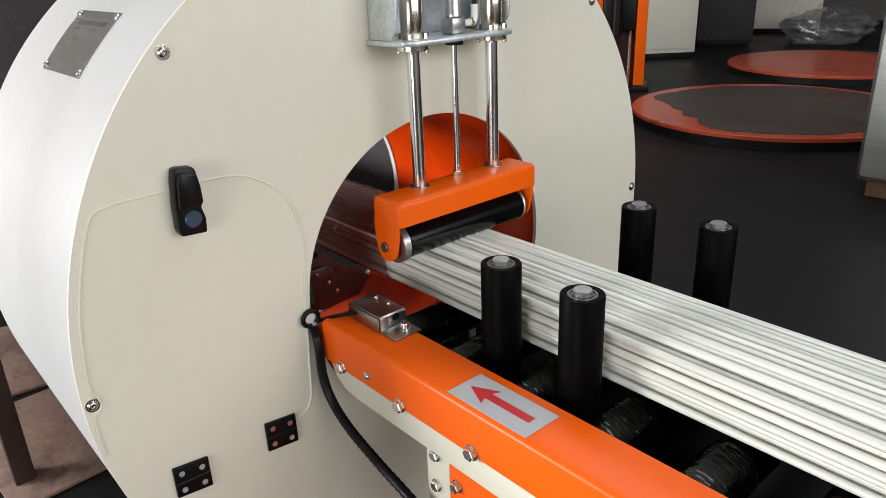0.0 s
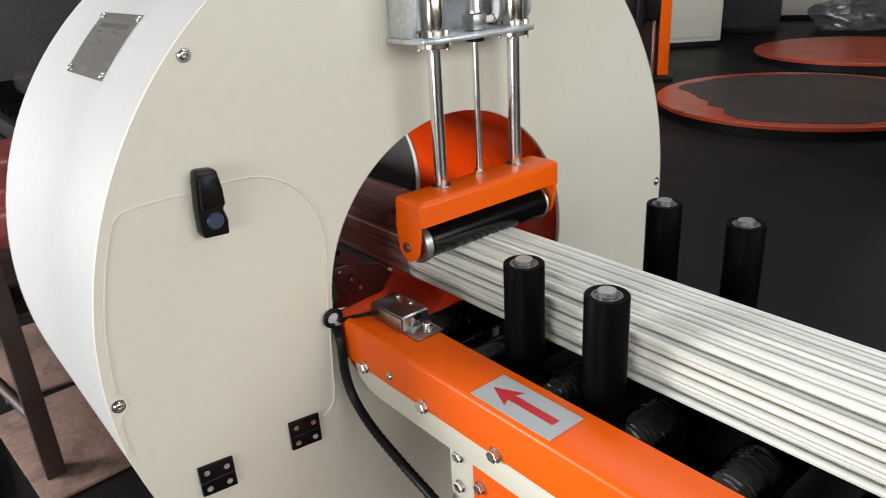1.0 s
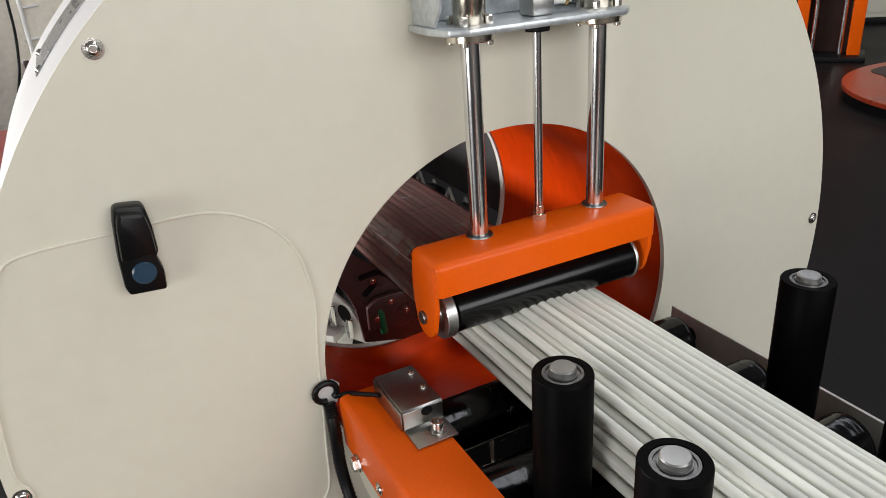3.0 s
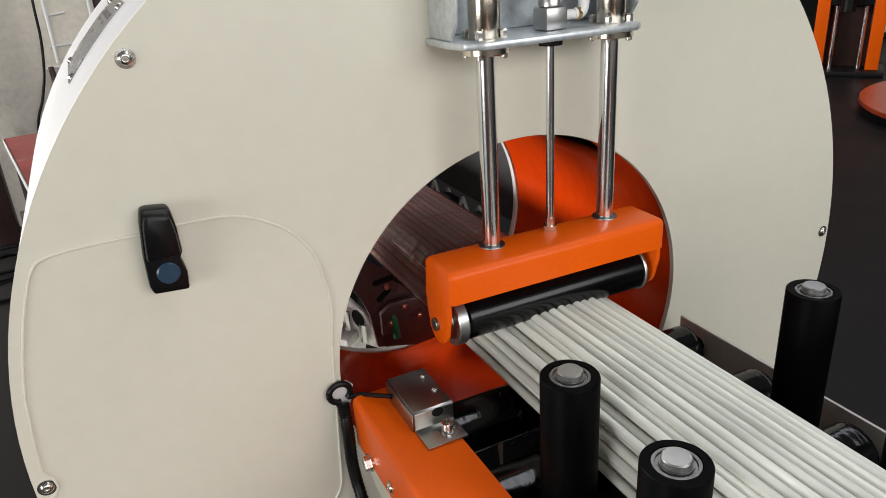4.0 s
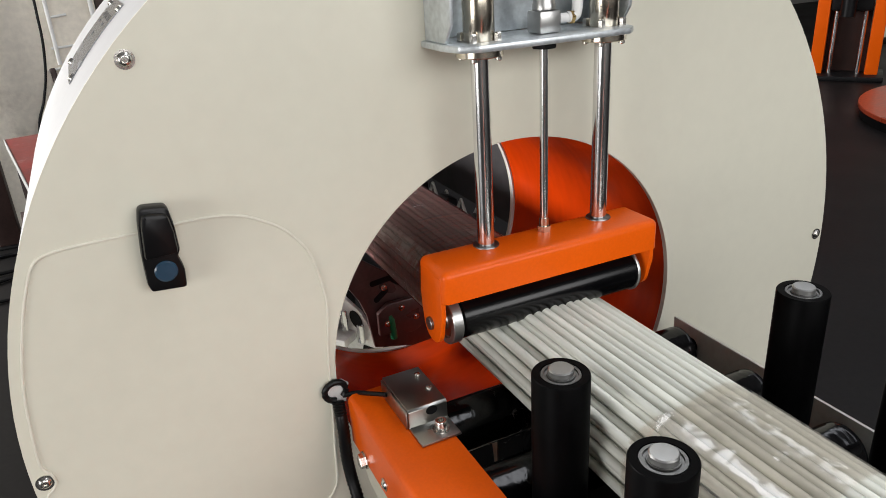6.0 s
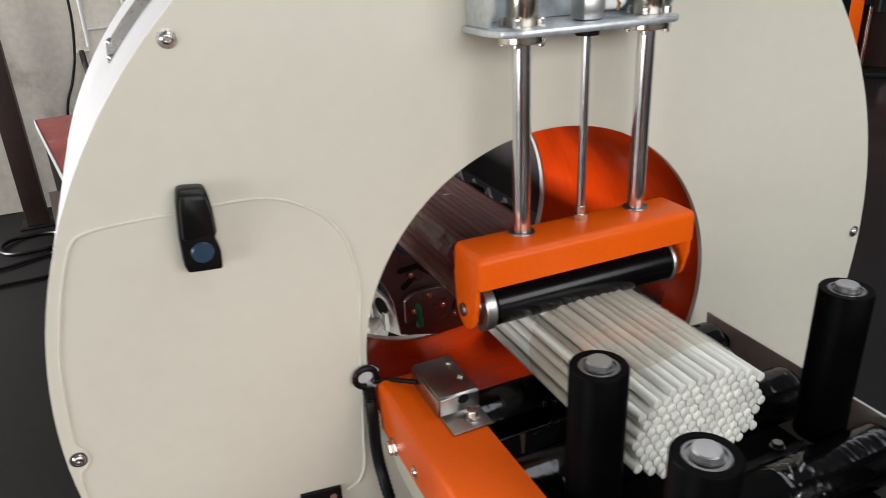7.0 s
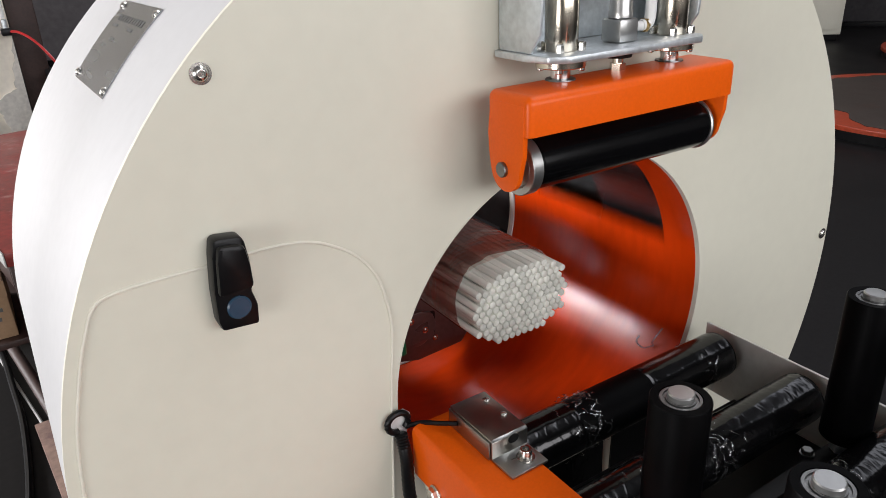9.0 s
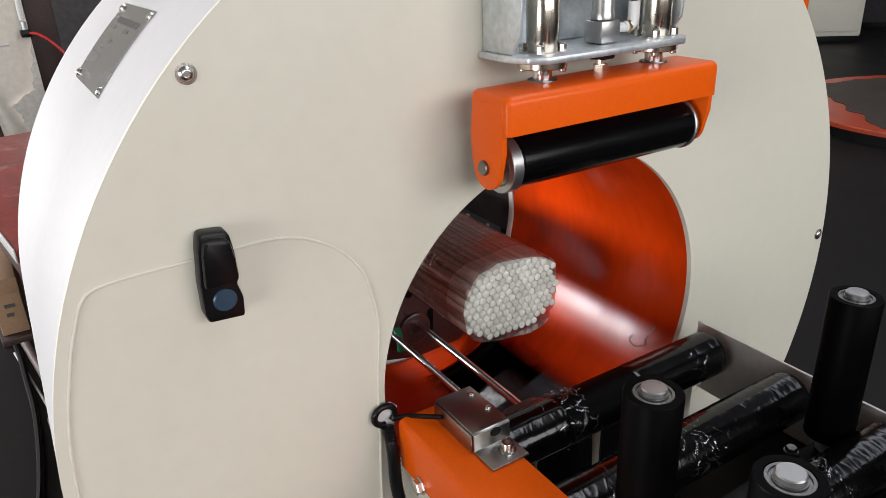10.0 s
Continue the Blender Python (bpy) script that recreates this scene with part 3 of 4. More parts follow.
part("elbow_fitting", fit_, NYLON, bracket, "pale elbow air fitting")
part("fitting_nut", rod((0.0365, RY - 0.003, ZP + 0.024), (0.041, RY - 0.003, ZP + 0.024), 0.0082, 6, bm=bmesh.new()), BRASS, bracket)
part("air_hose", tube(spline([(0.047, RY - 0.004, ZP + 0.052), (0.049, RY, ZP + 0.12), (0.06, RY + 0.02, ZP + 0.22), (0.08, RY + 0.05, ZP + 0.40)], 8), 0.004, 10), BLACK_PLASTIC, bracket)

press = thing("press_roller_unit", "orange press beam with black roller on two chrome guide rods", "press roller", (0, 0, C + 0.17))
# origin of the unit: top of the beam
PX = -0.010
beam = box(PX - 0.160, PX + 0.160, -0.112, -0.041, -0.041, 0.0)
bmesh.ops.bevel(beam, geom=[e for e in beam.edges if max(v.co.z for v in e.verts) > -0.01], offset=0.009, segments=4, affect="EDGES", profile=0.5)
part("beam", beam, ORANGE, press, "orange powder-coated press beam", smooth=50)
for x0, x1 in ((PX - 0.1604, PX - 0.1545), (PX + 0.1545, PX + 0.1604)):
    prof = [(-0.1035, -0.010), (-0.1045, -0.030), (-0.1035, -0.062), (-0.0985, -0.080)] + [(-0.0735 + 0.0240 * math.cos(a), -0.082 + 0.0240 * math.sin(a)) for a in [radians(v) for v in range(195, 346, 15)]] + [(-0.0465, -0.070), (-0.0445, -0.045), (-0.0495, -0.010)]
    cheek = part("cheek", prism(prof, "x", x0, x1, 0.0003), ORANGE, press, "orange end cheek", smooth=50)
    xo = x0 - 0.004 if x0 < 0 else x1 + 0.004
    part("roller_pin", rod((xo, -0.0705, -0.082), (PX - 0.13 if x0 < 0 else PX + 0.13, -0.0705, -0.082), 0.0085, 18, 0.001), BEARING, cheek)
part("press_roller", lathe([(0, 0.016), (0.028, 0.016), (0.0295, 0.0175), (0.0295, 0.281), (0.028, 0.2825), (0, 0.2825)], 40, (PX - 0.143, -0.0705, -0.082), (1, -0.0705, -0.082)), GLOSS_BLACK, press, "black rubber press roller", smooth=40)
part("roller_cap", lathe([(0, 0), (0.012, 0), (0.0125, 0.002), (0.022, 0.002), (0.0235, 0.0035), (0.0245, 0.001), (0.0315, 0.001), (0.0325, 0.002), (0.0325, 0.0140), (0.0305, 0.0155), (0, 0.0155)], 36,
                         (PX - 0.145, -0.0705, -0.082), (PX, -0.0705, -0.082)), SATIN, press, "satin steel roller end cap", smooth=30)
part("roller_cap", lathe([(0, 0), (0.030, 0), (0.0315, 0.001), (0.0315, 0.003), (0.030, 0.004), (0, 0.004)], 36, (PX + 0.1400, -0.0705, -0.082), (1, -0.0705, -0.082)), SATIN, press, "thin steel roller rim", smooth=30)
for s in (-1, 1):
    x = 0.003 + s * RX
    part("guide_rod", rod((x, RY, 0.0), (x, RY, 0.36), 0.0108, 32, 0.001), CHROME, press, "polished chrome guide rod")
    part("rod_collar", lathe([(0.0110, 0), (0.0168, 0), (0.0163, 0.0014), (0.0110, 0.0018)], 28, (x, RY, 0), (x, RY, 5), closed=True), BEARING, press)
part("piston_rod", rod((0.003, RY, 0.018), (0.003, RY, 0.30), 0.0052, 18), CHROME, press, "thin chrome piston rod")
nut = lathe([(0, 0), (0.0092, 0), (0.0092, 0.0075), (0, 0.0075)], 6, (0.003, RY, 0.0), (0.003, RY, 5))
join(nut, lathe([(0, 0.0075), (0.0062, 0.0075), (0.0062, 0.018), (0, 0.018)], 16, (0.003, RY, 0.0), (0.003, RY, 5)))
part("rod_nut", nut, NICKEL, press, "hexagon lock nut", smooth=20)

# ---- infeed conveyor ----
conveyor = thing("infeed_conveyor", "orange and cream roller conveyor with black wrapped rollers", "conveyor", (0, 0, C))
ZB = -0.019
YN, YF = -2.45, -0.022
# folded orange cover: top and outer face with a rounded fold
cover = [(-0.2755, -0.090), (-0.2755, ZB - 0.008), (-0.2735, ZB - 0.0025), (-0.2685, ZB), (-0.190, ZB), (-0.190, ZB - 0.004), (-0.2670, ZB - 0.004), (-0.2705, ZB - 0.0060), (-0.2718, ZB - 0.0095), (-0.2718, -0.090)]


def cover_mesh():
    bm = bmesh.new()
    a = [bm.verts.new((x, YF, z)) for x, z in cover]
    b = [bm.verts.new((x, YN, z)) for x, z in cover]
    k = len(cover)
    for i in range(k):
        bm.faces.new((a[i], a[(i + 1) % k], b[(i + 1) % k], b[i]))
    bm.faces.new(a[::-1])
    bm.faces.new(b)
    return bm


part("side_cover", cover_mesh(), ORANGE, conveyor, "orange powder-coated side cover", smooth=45)
# cream channel below, with a rounded end towards the panel
chan = [(-0.030, -0.060), (-0.033, -0.095), (-0.044, -0.118), (-0.066, -0.132), (-0.10, -0.137), (YN, -0.137), (YN, -0.050), (-0.030, -0.050)]
part("side_channel", prism(chan, "x", -0.2712, -0.2655, 0.0015), CREAM, conveyor, "cream side channel")
part("channel_foot", box(-0.2655, -0.19, YN, -0.06, -0.137, -0.131, 0.001), CREAM, conveyor)
part("inner_channel", box(-0.200, -0.1955, YN, YF - 0.03, -0.150, ZB - 0.0045, 0.0008), DARK_STEEL, conveyor, "dark inner side plate")
part("far_side_plate", box(0.272, 0.2765, YN, -0.028, -0.175, -0.056, 0.0008), SIDE_STEEL, conveyor, "grey steel far side plate")
part("far_side_flange", box(0.2767, 0.31, YN, -0.028, -0.175, -0.170, 0.0008), GREY_PLATE, conveyor)
for y in (-0.073, -0.226, -0.379, -0.532, -0.685, -0.838):
    hex_bolt(conveyor, (-0.2755, y, -0.0855), (-1, 0, 0), 0.0098, 0.0075)
for y in (-0.143, -0.60, -0.90):
    button_screw(conveyor, (-0.2755, y, -0.072), (-1, 0, 0), 0.0062)
# legs
for y in (-0.314, -1.6):
    leg = part("leg", box(-0.262, -0.215, y - 0.10, y + 0.0, -0.88, -0.1375, 0.003), ORANGE, conveyor, "orange conveyor leg")
    hex_bolt(leg, (-0.262, y - 0.018, -0.178), (-1, 0, 0), 0.0085, 0.007)
    part("leg", box(0.23, 0.268, y - 0.10, y, -0.88, -0.1755, 0.003), DARK_STEEL, conveyor)
    part("foot", box(-0.29, -0.18, y - 0.13, y + 0.03, -0.8995, -0.8805, 0.003), DARK_STEEL, leg)
part("leg_bracket", box(-0.2605, -0.2555, -0.313, -0.262, -0.26, -0.138, 0.002), CREAM, conveyor, "cream joining bracket")
for z in (-0.150, -0.205):
    hex_bolt(conveyor, (-0.2608, -0.285, z), (-1, 0, 0), 0.0085, 0.006)

# arrow label
lab = part("direction_label", prism([(-0.2685, -0.325), (-0.205, -0.325), (-0.205, -0.468), (-0.2685, -0.468)], "z", ZB + 0.0002, ZB + 0.0008), LABEL, conveyor, "silver-white label with a red arrow")
ax_, ay_ = -0.237, -0.338
part("arrow", prism([(ax_, ay_), (ax_ + 0.019, ay_ - 0.040), (ax_ + 0.0065, ay_ - 0.034), (ax_ + 0.0065, ay_ - 0.112), (ax_ - 0.0065, ay_ - 0.112), (ax_ - 0.0065, ay_ - 0.034), (ax_ - 0.019, ay_ - 0.040)], "z", ZB + 0.0009, ZB + 0.0014),
     LABEL_RED, lab, "red arrow")

# wrapped rollers
R_ROLL, Z_ROLL = 0.0355, -0.0865


def sleeve(x0, x1, r, seed, ripple, rings=0.0, n=48, step=0.002):
    """A wrinkled film sleeve round a roller along x."""
    bm = bmesh.new()
    rows = []
    m = max(4, int((x1 - x0) / step))
    for i in range(m + 1):
        x = x0 + (x1 - x0) * i / m
        row = []
        for k in range(n):
            a = 2 * math.pi * k / n
            c, d = math.cos(a), math.sin(a)
            skew = x * 95 + 2.4 * math.sin(a + seed) + seed
            w = noise.noise(Vector((skew, c * 3.2, d * 3.2)))
            w2 = noise.noise(Vector((x * 30 + seed * 3, c * 3, d * 3)))
            fine = noise.noise(Vector((x * 260 + 5 * math.sin(a - seed), c * 8, d * 8 + seed)))
            end = min(1.0, min(i, m - i) / 2.0)
            w += rings * (0.5 + 0.5 * math.sin(x * 2 * math.pi / 0.0085 + 1.5 * math.sin(a + seed) + 4 * w2))
            rr = r + ripple * (0.45 * abs(w) + 0.40 * w2 + 0.22 * fine) * end + 0.0006 * end
            row.append(bm.verts.new((x + 0.002 * w2, rr * math.cos(a), rr * math.sin(a))))
        rows.append(row)
    for p, q in zip(rows, rows[1:]):
        for k in range(n):
            bm.faces.new((p[k], p[(k + 1) % n], q[(k + 1) % n], q[k]))
    return bm


ROLLER_Y = [-0.070 - 0.14 * k for k in range(17)]
for i, y in enumerate(ROLLER_Y):
    r = part("conveyor_roller", lathe([(0, 0), (0.012, 0), (0.012, 0.006), (R_ROLL - 0.001, 0.006), (R_ROLL, 0.007), (R_ROLL, 0.443), (R_ROLL - 0.001, 0.444), (0.012, 0.444), (0.012, 0.4665), (0, 0.4665)], 40,
                                     (-0.195, 0, 0), (1, 0, 0)), BLACK, conveyor, "black conveyor roller wrapped in shrunken film", smooth=40)
    r.location = (0, y, Z_ROLL)
    if i < 8:
        part("film_sleeve", sleeve(-0.186, -0.060, R_ROLL, 3.1 + 7 * i, 0.0034 if i > 1 else 0.0007, 0.75 if i > 1 else 0.0), BLACK_FILM, r, "wrinkled black film")
        part("film_sleeve", sleeve(0.075 if i != 1 else -0.045, 0.246, R_ROLL, 11.7 + 5 * i, 0.0008, 0.0), BLACK_FILM, r, "wrinkled black film")

# torn, bunched film on the first rollers: many small curled strips
for y, x, count, seed in ((ROLLER_Y[0], -0.045, 150, 2), (ROLLER_Y[0], 0.205, 45, 6), (ROLLER_Y[1], 0.040, 90, 9), (ROLLER_Y[1], -0.075, 50, 4), (ROLLER_Y[2], 0.10, 60, 13)):
    bm = bmesh.new()
    rt = random.Random(seed)
    for k in range(count):
        a, x0 = rt.uniform(0, 2 * math.pi), x + rt.gauss(0, 0.016)
        da, dx = rt.uniform(-0.6, 0.6), rt.uniform(-0.014, 0.014)
        wide, lift = rt.uniform(0.0003, 0.0016), rt.uniform(0.0, 0.0022) if rt.random() < 0.85 else rt.uniform(0.003, 0.007)
        prev = None
        for q in range(6):
            f = q / 5
            ang, rr = a + da * f, R_ROLL + 0.0016 + lift * math.sin(math.pi * f * rt.uniform(0.7, 1.0))
            px = x0 + dx * f + 0.002 * math.sin(7 * f + k)
            pair = [bm.verts.new((px + sgn * wide * (1 - 0.6 * f), rr * math.cos(ang + sgn * 0.03), rr * math.sin(ang + sgn * 0.03))) for sgn in (-1, 1)]
            if prev:
                bm.faces.new((prev[0], prev[1], pair[1], pair[0]))
            prev = pair
    part("film_tatter", bm, FILM_TUFT, conveyor, "torn clear film bunched on a roller", smooth=60).location = (0, y, Z_ROLL)

part("tray", box(-0.1945, 0.2715, YN, -0.095, -0.172, -0.166, 0.001), DARK_STEEL, conveyor, "black tray under the rollers")

part("end_plate", prism([(-0.189, -0.118), (0.268, -0.118), (0.268, -0.330), (-0.100, -0.330), (-0.140, -0.270), (-0.189, -0.222)], "y", -0.034, -0.030, 0.0008), CREAM, conveyor, "cream end plate under the first roller")
# loose black film hangs before the end plate
for x0, x1, zb in ((-0.188, -0.070, -0.205), (-0.066, 0.045, -0.300), (0.058, 0.150, -0.300)):
    pts = [(x0 + (x1 - x0) * k / 9, zb + 0.012 * noise.noise(Vector((k * 0.9, x0 * 9, 3.0)))) for k in range(10)]
    part("film_drape", prism(pts + [(x1 - 0.006, -0.119), (x0 + 0.004, -0.119)], "y", -0.0385, -0.0355), BLACK_FILM, conveyor, "loose black film under the first roller")

# cross bars carrying the upright rollers
for y in (-0.295, -0.441):
    bar = part("cross_bar", box(-0.1945, 0.2715, y - 0.017, y + 0.017, -0.112, -0.104, 0.001), DARK_STEEL, conveyor, "black cross bar")
for x in (-0.1315, 0.2075):
    for y in (-0.295, -0.441):
        col = part("guide_roller", lathe([(0, 0), (0.0285, 0), (0.0295, 0.001), (0.0295, 0.198), (0.0285, 0.1995), (0.021, 0.1995), (0.0205, 0.1965), (0, 0.1965)], 40, (0, 0, 0), (0, 0, 1)), BLACK, conveyor,
                   "black upright guide roller with steel shaft", smooth=40)
        col.location = (x, y, -0.079)
        part("bearing", lathe([(0, 0.1968), (0.0203, 0.1968), (0.0200, 0.1990), (0.0172, 0.1990), (0.0168, 0.1972), (0.0145, 0.1972), (0.0142, 0.1992), (0.012, 0.1992), (0, 0.1992)], 32, (0, 0, 0), (0, 0, 1)), BEARING, col,
             "steel ball bearing", smooth=30)
        part("shaft", lathe([(0, 0.1994), (0.0128, 0.1994), (0.0128, 0.2045), (0.0116, 0.2058), (0, 0.2060)], 28, (0, 0, 0), (0, 0, 1)), SATIN, col, "steel shaft end", smooth=30)
        part("base_nut", lathe([(0, -0.0245), (0.0135, -0.0245), (0.0135, -0.001), (0, -0.001)], 6, (0, 0, 0), (0, 0, 1)), STEEL, col, smooth=20)
# side fixing bolts of the cross bars
for x, y in ((0.165, -0.275), (0.175, -0.42), (-0.085, -0.275), (-0.085, -0.42)):
    hex_bolt(conveyor, (x, y, -0.1035), (0, 0, 1), 0.0075, 0.006, mat=BEARING)

# sensor bracket on the side cover
brk = thing("sensor_bracket", "brushed zinc sensor bracket screwed to the orange side cover", "bracket", (0, 0, C))
T = ZB + 0.028
bm = prism([(-0.046, T), (-0.128, T), (-0.131, T - 0.0025), (-0.131, ZB + 0.004), (-0.168, ZB + 0.004), (-0.168, ZB + 0.0010), (-0.128, ZB + 0.0010), (-0.128, T - 0.003), (-0.046, T - 0.003)],
           "x", -0.234, -0.183, 0.0006)
part("bent_plate", bm, BRUSHED, brk, "bent brushed steel plate", smooth=30)
part("side_plate", box(-0.2363, -0.2335, -0.1275, -0.046, ZB + 0.001, T - 0.0032, 0.0006), BRUSHED, brk)
part("sensor_body", box(-0.230, -0.192, -0.1240, -0.050, ZB + 0.004, T - 0.0035, 0.002), DARK_STEEL, brk, "dark sensor body")
part("slot", prism([(-0.204 + 0.0075 * math.cos(a), T - 0.0075 + 0.0060 * math.sin(a)) for a in [radians(v) for v in range(0, 360, 24)]], "y", -0.1318, -0.1312), BLACK_PLASTIC, brk, "dark slot")
cap_screw(brk, (-0.201, -0.150, ZB + 0.004), (0, 0, 1), 0.0072, 0.0125)
for x, y in ((-0.192, -0.063), (-0.192, -0.098)):
    part("small_screw", lathe([(0, 0), (0.0042, 0), (0.0038, 0.002), (0.0018, 0.0032), (0, 0.0034)], 14, (x, y, T), (x, y, 5)), BOLT, brk, smooth=40)

shred = thing("film_shred", "small shred of clear film stuck at the opening", "film scrap", (0.249, 0.055, C - 0.132))
part("shred", tube(spline([(0, 0, 0), (-0.008, -0.004, 0.012), (-0.004, -0.010, 0.028), (0.002, -0.014, 0.040)], 6), 0.0018, 6), FILM_PALLET, shred)
part("shred", tube(spline([(0, 0, 0), (-0.014, 0.010, -0.004), (-0.018, 0.022, 0.004), (-0.010, 0.024, 0.012)], 6), 0.0016, 6), FILM_PALLET, shred)

# cable clip and corrugated hose by the opening
clip = thing("cable_clip", "black looped cable in a white clip beside the opening", "cable", (0, 0, C))
cx, cy, cz = -0.287, -0.008, -0.016
loop = [(cx + 0.0145 * math.cos(a), cy, cz + 0.0135 * math.sin(a)) for a in [radians(v) for v in range(-50, 290, 20)]]
part("cable_loop", tube(loop, 0.0042, 10), BLACK_PLASTIC, clip)
part("clip_pad", prism([(-0.009, -0.022), (0.012, -0.022), (0.018, 0.004), (0.010, 0.012), (-0.006, 0.011), (-0.011, 0.0)], "y", -0.003, 0.0), NYLON, clip, "white plastic clip").location = (cx + 0.002, -0.0008, cz)
part("sensor_lead", tube(spline([(cx + 0.010, cy, cz - 0.010), (cx + 0.026, -0.02, cz - 0.004), (cx + 0.036, -0.045, cz + 0.006), (-0.237, -0.066, cz + 0.012)], 6), 0.0032, 8), BLACK_PLASTIC, clip, "thin black sensor lead")
hose = thing("corrugated_hose", "black corrugated cable hose hanging beside the conveyor", "hose", (0, 0, C))
hp = spline([(cx + 0.001, cy - 0.004, cz - 0.014), (-0.287, -0.024, -0.060), (-0.288, -0.028, -0.115), (-0.286, -0.045, -0.158), (-0.287, -0.095, -0.190), (-0.290, -0.180, -0.213), (-0.294, -0.280, -0.235), (-0.296, -0.42, -0.30), (-0.30, -0.52, -0.50), (-0.30, -0.54, -0.893)], 16)
part("hose_body", tube(hp, 0.0080, 14, ripple=0.08), BLACK_PLASTIC, hose, smooth=60)

# ---- the bundle of rods ----
bundle = thing("rod_bundle", "bundle of pale fibreglass rods lying on the rollers", "rods", (0, 0, C))
LEN, PITCH = 3.9, 0.0124
rng = random.Random(7)
spots = []
for j in range(-6, 7):
    for i in range(-9, 10):
        u = (i + (0.5 if j % 2 else 0)) * PITCH
        v = j * PITCH * 0.875
        if (abs(u) / 0.0885) ** 2.7 + (abs(v) / 0.0590) ** 2.7 <= 1.0 and not (v > 0.028 and rng.random() < 0.03):
            spots.append((u, v))
rod_mesh = None
for u, v in spots:
    if rod_mesh is None:
        o = part("rod", lathe([(0, 0), (0.0052, 0), (0.0055, 0.0003), (0.0055, LEN), (0, LEN)], 14, (0, 0, 0), (0, 1, 0)), RODM, bundle, smooth=50)
        rod_mesh = o.data
    else:
        o = new("rod", rod_mesh)
        o.parent = bundle
    o.location = (u + rng.uniform(-0.0005, 0.0005), rng.uniform(-0.0003, 0.0003), 0.013 + v + (rng.uniform(-0.0030, 0.0008) if v > 0.045 else rng.uniform(-0.0006, 0.0006)))
    o.rotation_euler = (radians(rng.uniform(-0.02, 0.02)), radians(rng.uniform(0, 360)), radians(rng.uniform(-0.02, 0.02)))


def wrap(y0, y1, grow, seed, wr, n=72, step=0.012):
    """Film drawn round the bundle's rounded outline."""
    bm = bmesh.new()
    rows = []
    m = max(2, int((y1 - y0) / step))
    for i in range(m + 1):
        y = y0 + (y1 - y0) * i / m
        row = []
        for k in range(n):
            a = 2 * math.pi * k / n
            c, s = math.cos(a), math.sin(a)
            ex = 2 / 2.9
            u = math.copysign(abs(c) ** ex, c) * (0.0915 + grow)
            v = math.copysign(abs(s) ** ex, s) * (0.0615 + grow)
            w = noise.noise(Vector((c * 5 + seed, y * 14, s * 5))) * wr
            row.append(bm.verts.new((u * (1 + w), y + 0.012 + 0.016 * noise.noise(Vector((c * 1.4, s * 1.4, seed))) + 0.006 * noise.noise(Vector((c * 5, s * 5, seed))), 0.013 + v * (1 + w))))
        rows.append(row)
    for p, q in zip(rows, rows[1:]):
        for k in range(n):
            bm.faces.new((p[k], p[(k + 1) % n], q[(k + 1) % n], q[k]))
    return bm


part("film_band", wrap(0.035, 0.20, 0.0006, 4.0, 0.005), FILM_LIGHT, bundle, "clear film band round the rods", smooth=80)
sleeve_ob = thing("wrapping_film", "clear stretch film wound tightly round the rods, tinted brown for the ring's shade", "film")
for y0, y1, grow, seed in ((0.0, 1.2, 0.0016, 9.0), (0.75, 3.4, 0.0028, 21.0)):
    part("film_layer", wrap(y0, y1, grow, seed, 0.006, 96, 0.007 if y1 < 2 else 0.02), FILM_SHADED, sleeve_ob, smooth=80)

# ---- gripper and clamp in the far half of the ring ----
ZG = -0.18
grip = thing("film_gripper", "dark red film gripper plate on two chrome rods", "gripper", (0, 0, C))
for x in (-0.060, 0.003):
    part("gripper_rod", rod((x, 0.004, ZG), (x, 0.62, ZG), 0.0066, 18, 0.001), CHROME, grip, "polished chrome gripper rod")
gp = prism([(-0.078, -0.205), (0.020, -0.205), (0.030, -0.175), (0.022, -0.150), (-0.005, -0.138), (-0.055, -0.138), (-0.078, -0.155)], "y", -0.008, 0.004, 0.002)
part("gripper_plate", gp, MAROON, grip, "dark red gripper plate", smooth=40)
for x, z in ((-0.060, ZG), (0.003, ZG), (-0.028, -0.152)):
    button_screw(grip, (x, -0.008, z), (0, -1, 0), 0.005)

clamp = thing("clamp_unit", "dark red slotted clamp plate with screws and a green handle", "clamp", (0, 0, C))
arc_ = [(-0.126, -0.095), (-0.106, -0.128), (-0.093, -0.164), (-0.087, -0.204), (-0.082, -0.242)]
plate_pts = arc_ + [(0.0, -0.262), (0.105, -0.256), (0.140, -0.215), (0.105, -0.180), (0.062, -0.165), (0.050, -0.150), (0.010, -0.115), (-0.030, -0.088), (-0.060, -0.068), (-0.090, -0.044), (-0.108, -0.034), (-0.125, -0.060)]
part("clamp_plate", prism(plate_pts, "y", 0.436, 0.446, 0.002), MAROON, clamp, "dark red clamp plate", smooth=40)
part("clamp_block", box(-0.075, 0.030, 0.4465, 0.52, -0.20, -0.125, 0.006), MAROON, clamp)
for x0, z0, x1, z1 in ((-0.075, -0.098, -0.038, -0.094), (-0.070, -0.135, -0.050, -0.120), (0.036, -0.165, 0.034, -0.205), (-0.030, -0.100, -0.010, -0.115)):
    d = Vector((x1 - x0, 0, z1 - z0))
    p, q, lean = Vector((x0, 0, z0)), Vector((x1, 0, z1)), math.atan2(d.z, d.x)
    ring_ = [(c.x + 0.0062 * math.cos(lean + radians(v)), c.z + 0.0062 * math.sin(lean + radians(v))) for c, a in ((q, -90), (p, 90)) for v in range(a, a + 181, 30)]
    part("slot", prism(ring_, "y", 0.4345, 0.4355), BLACK_PLASTIC, clamp, "dark rounded slot")
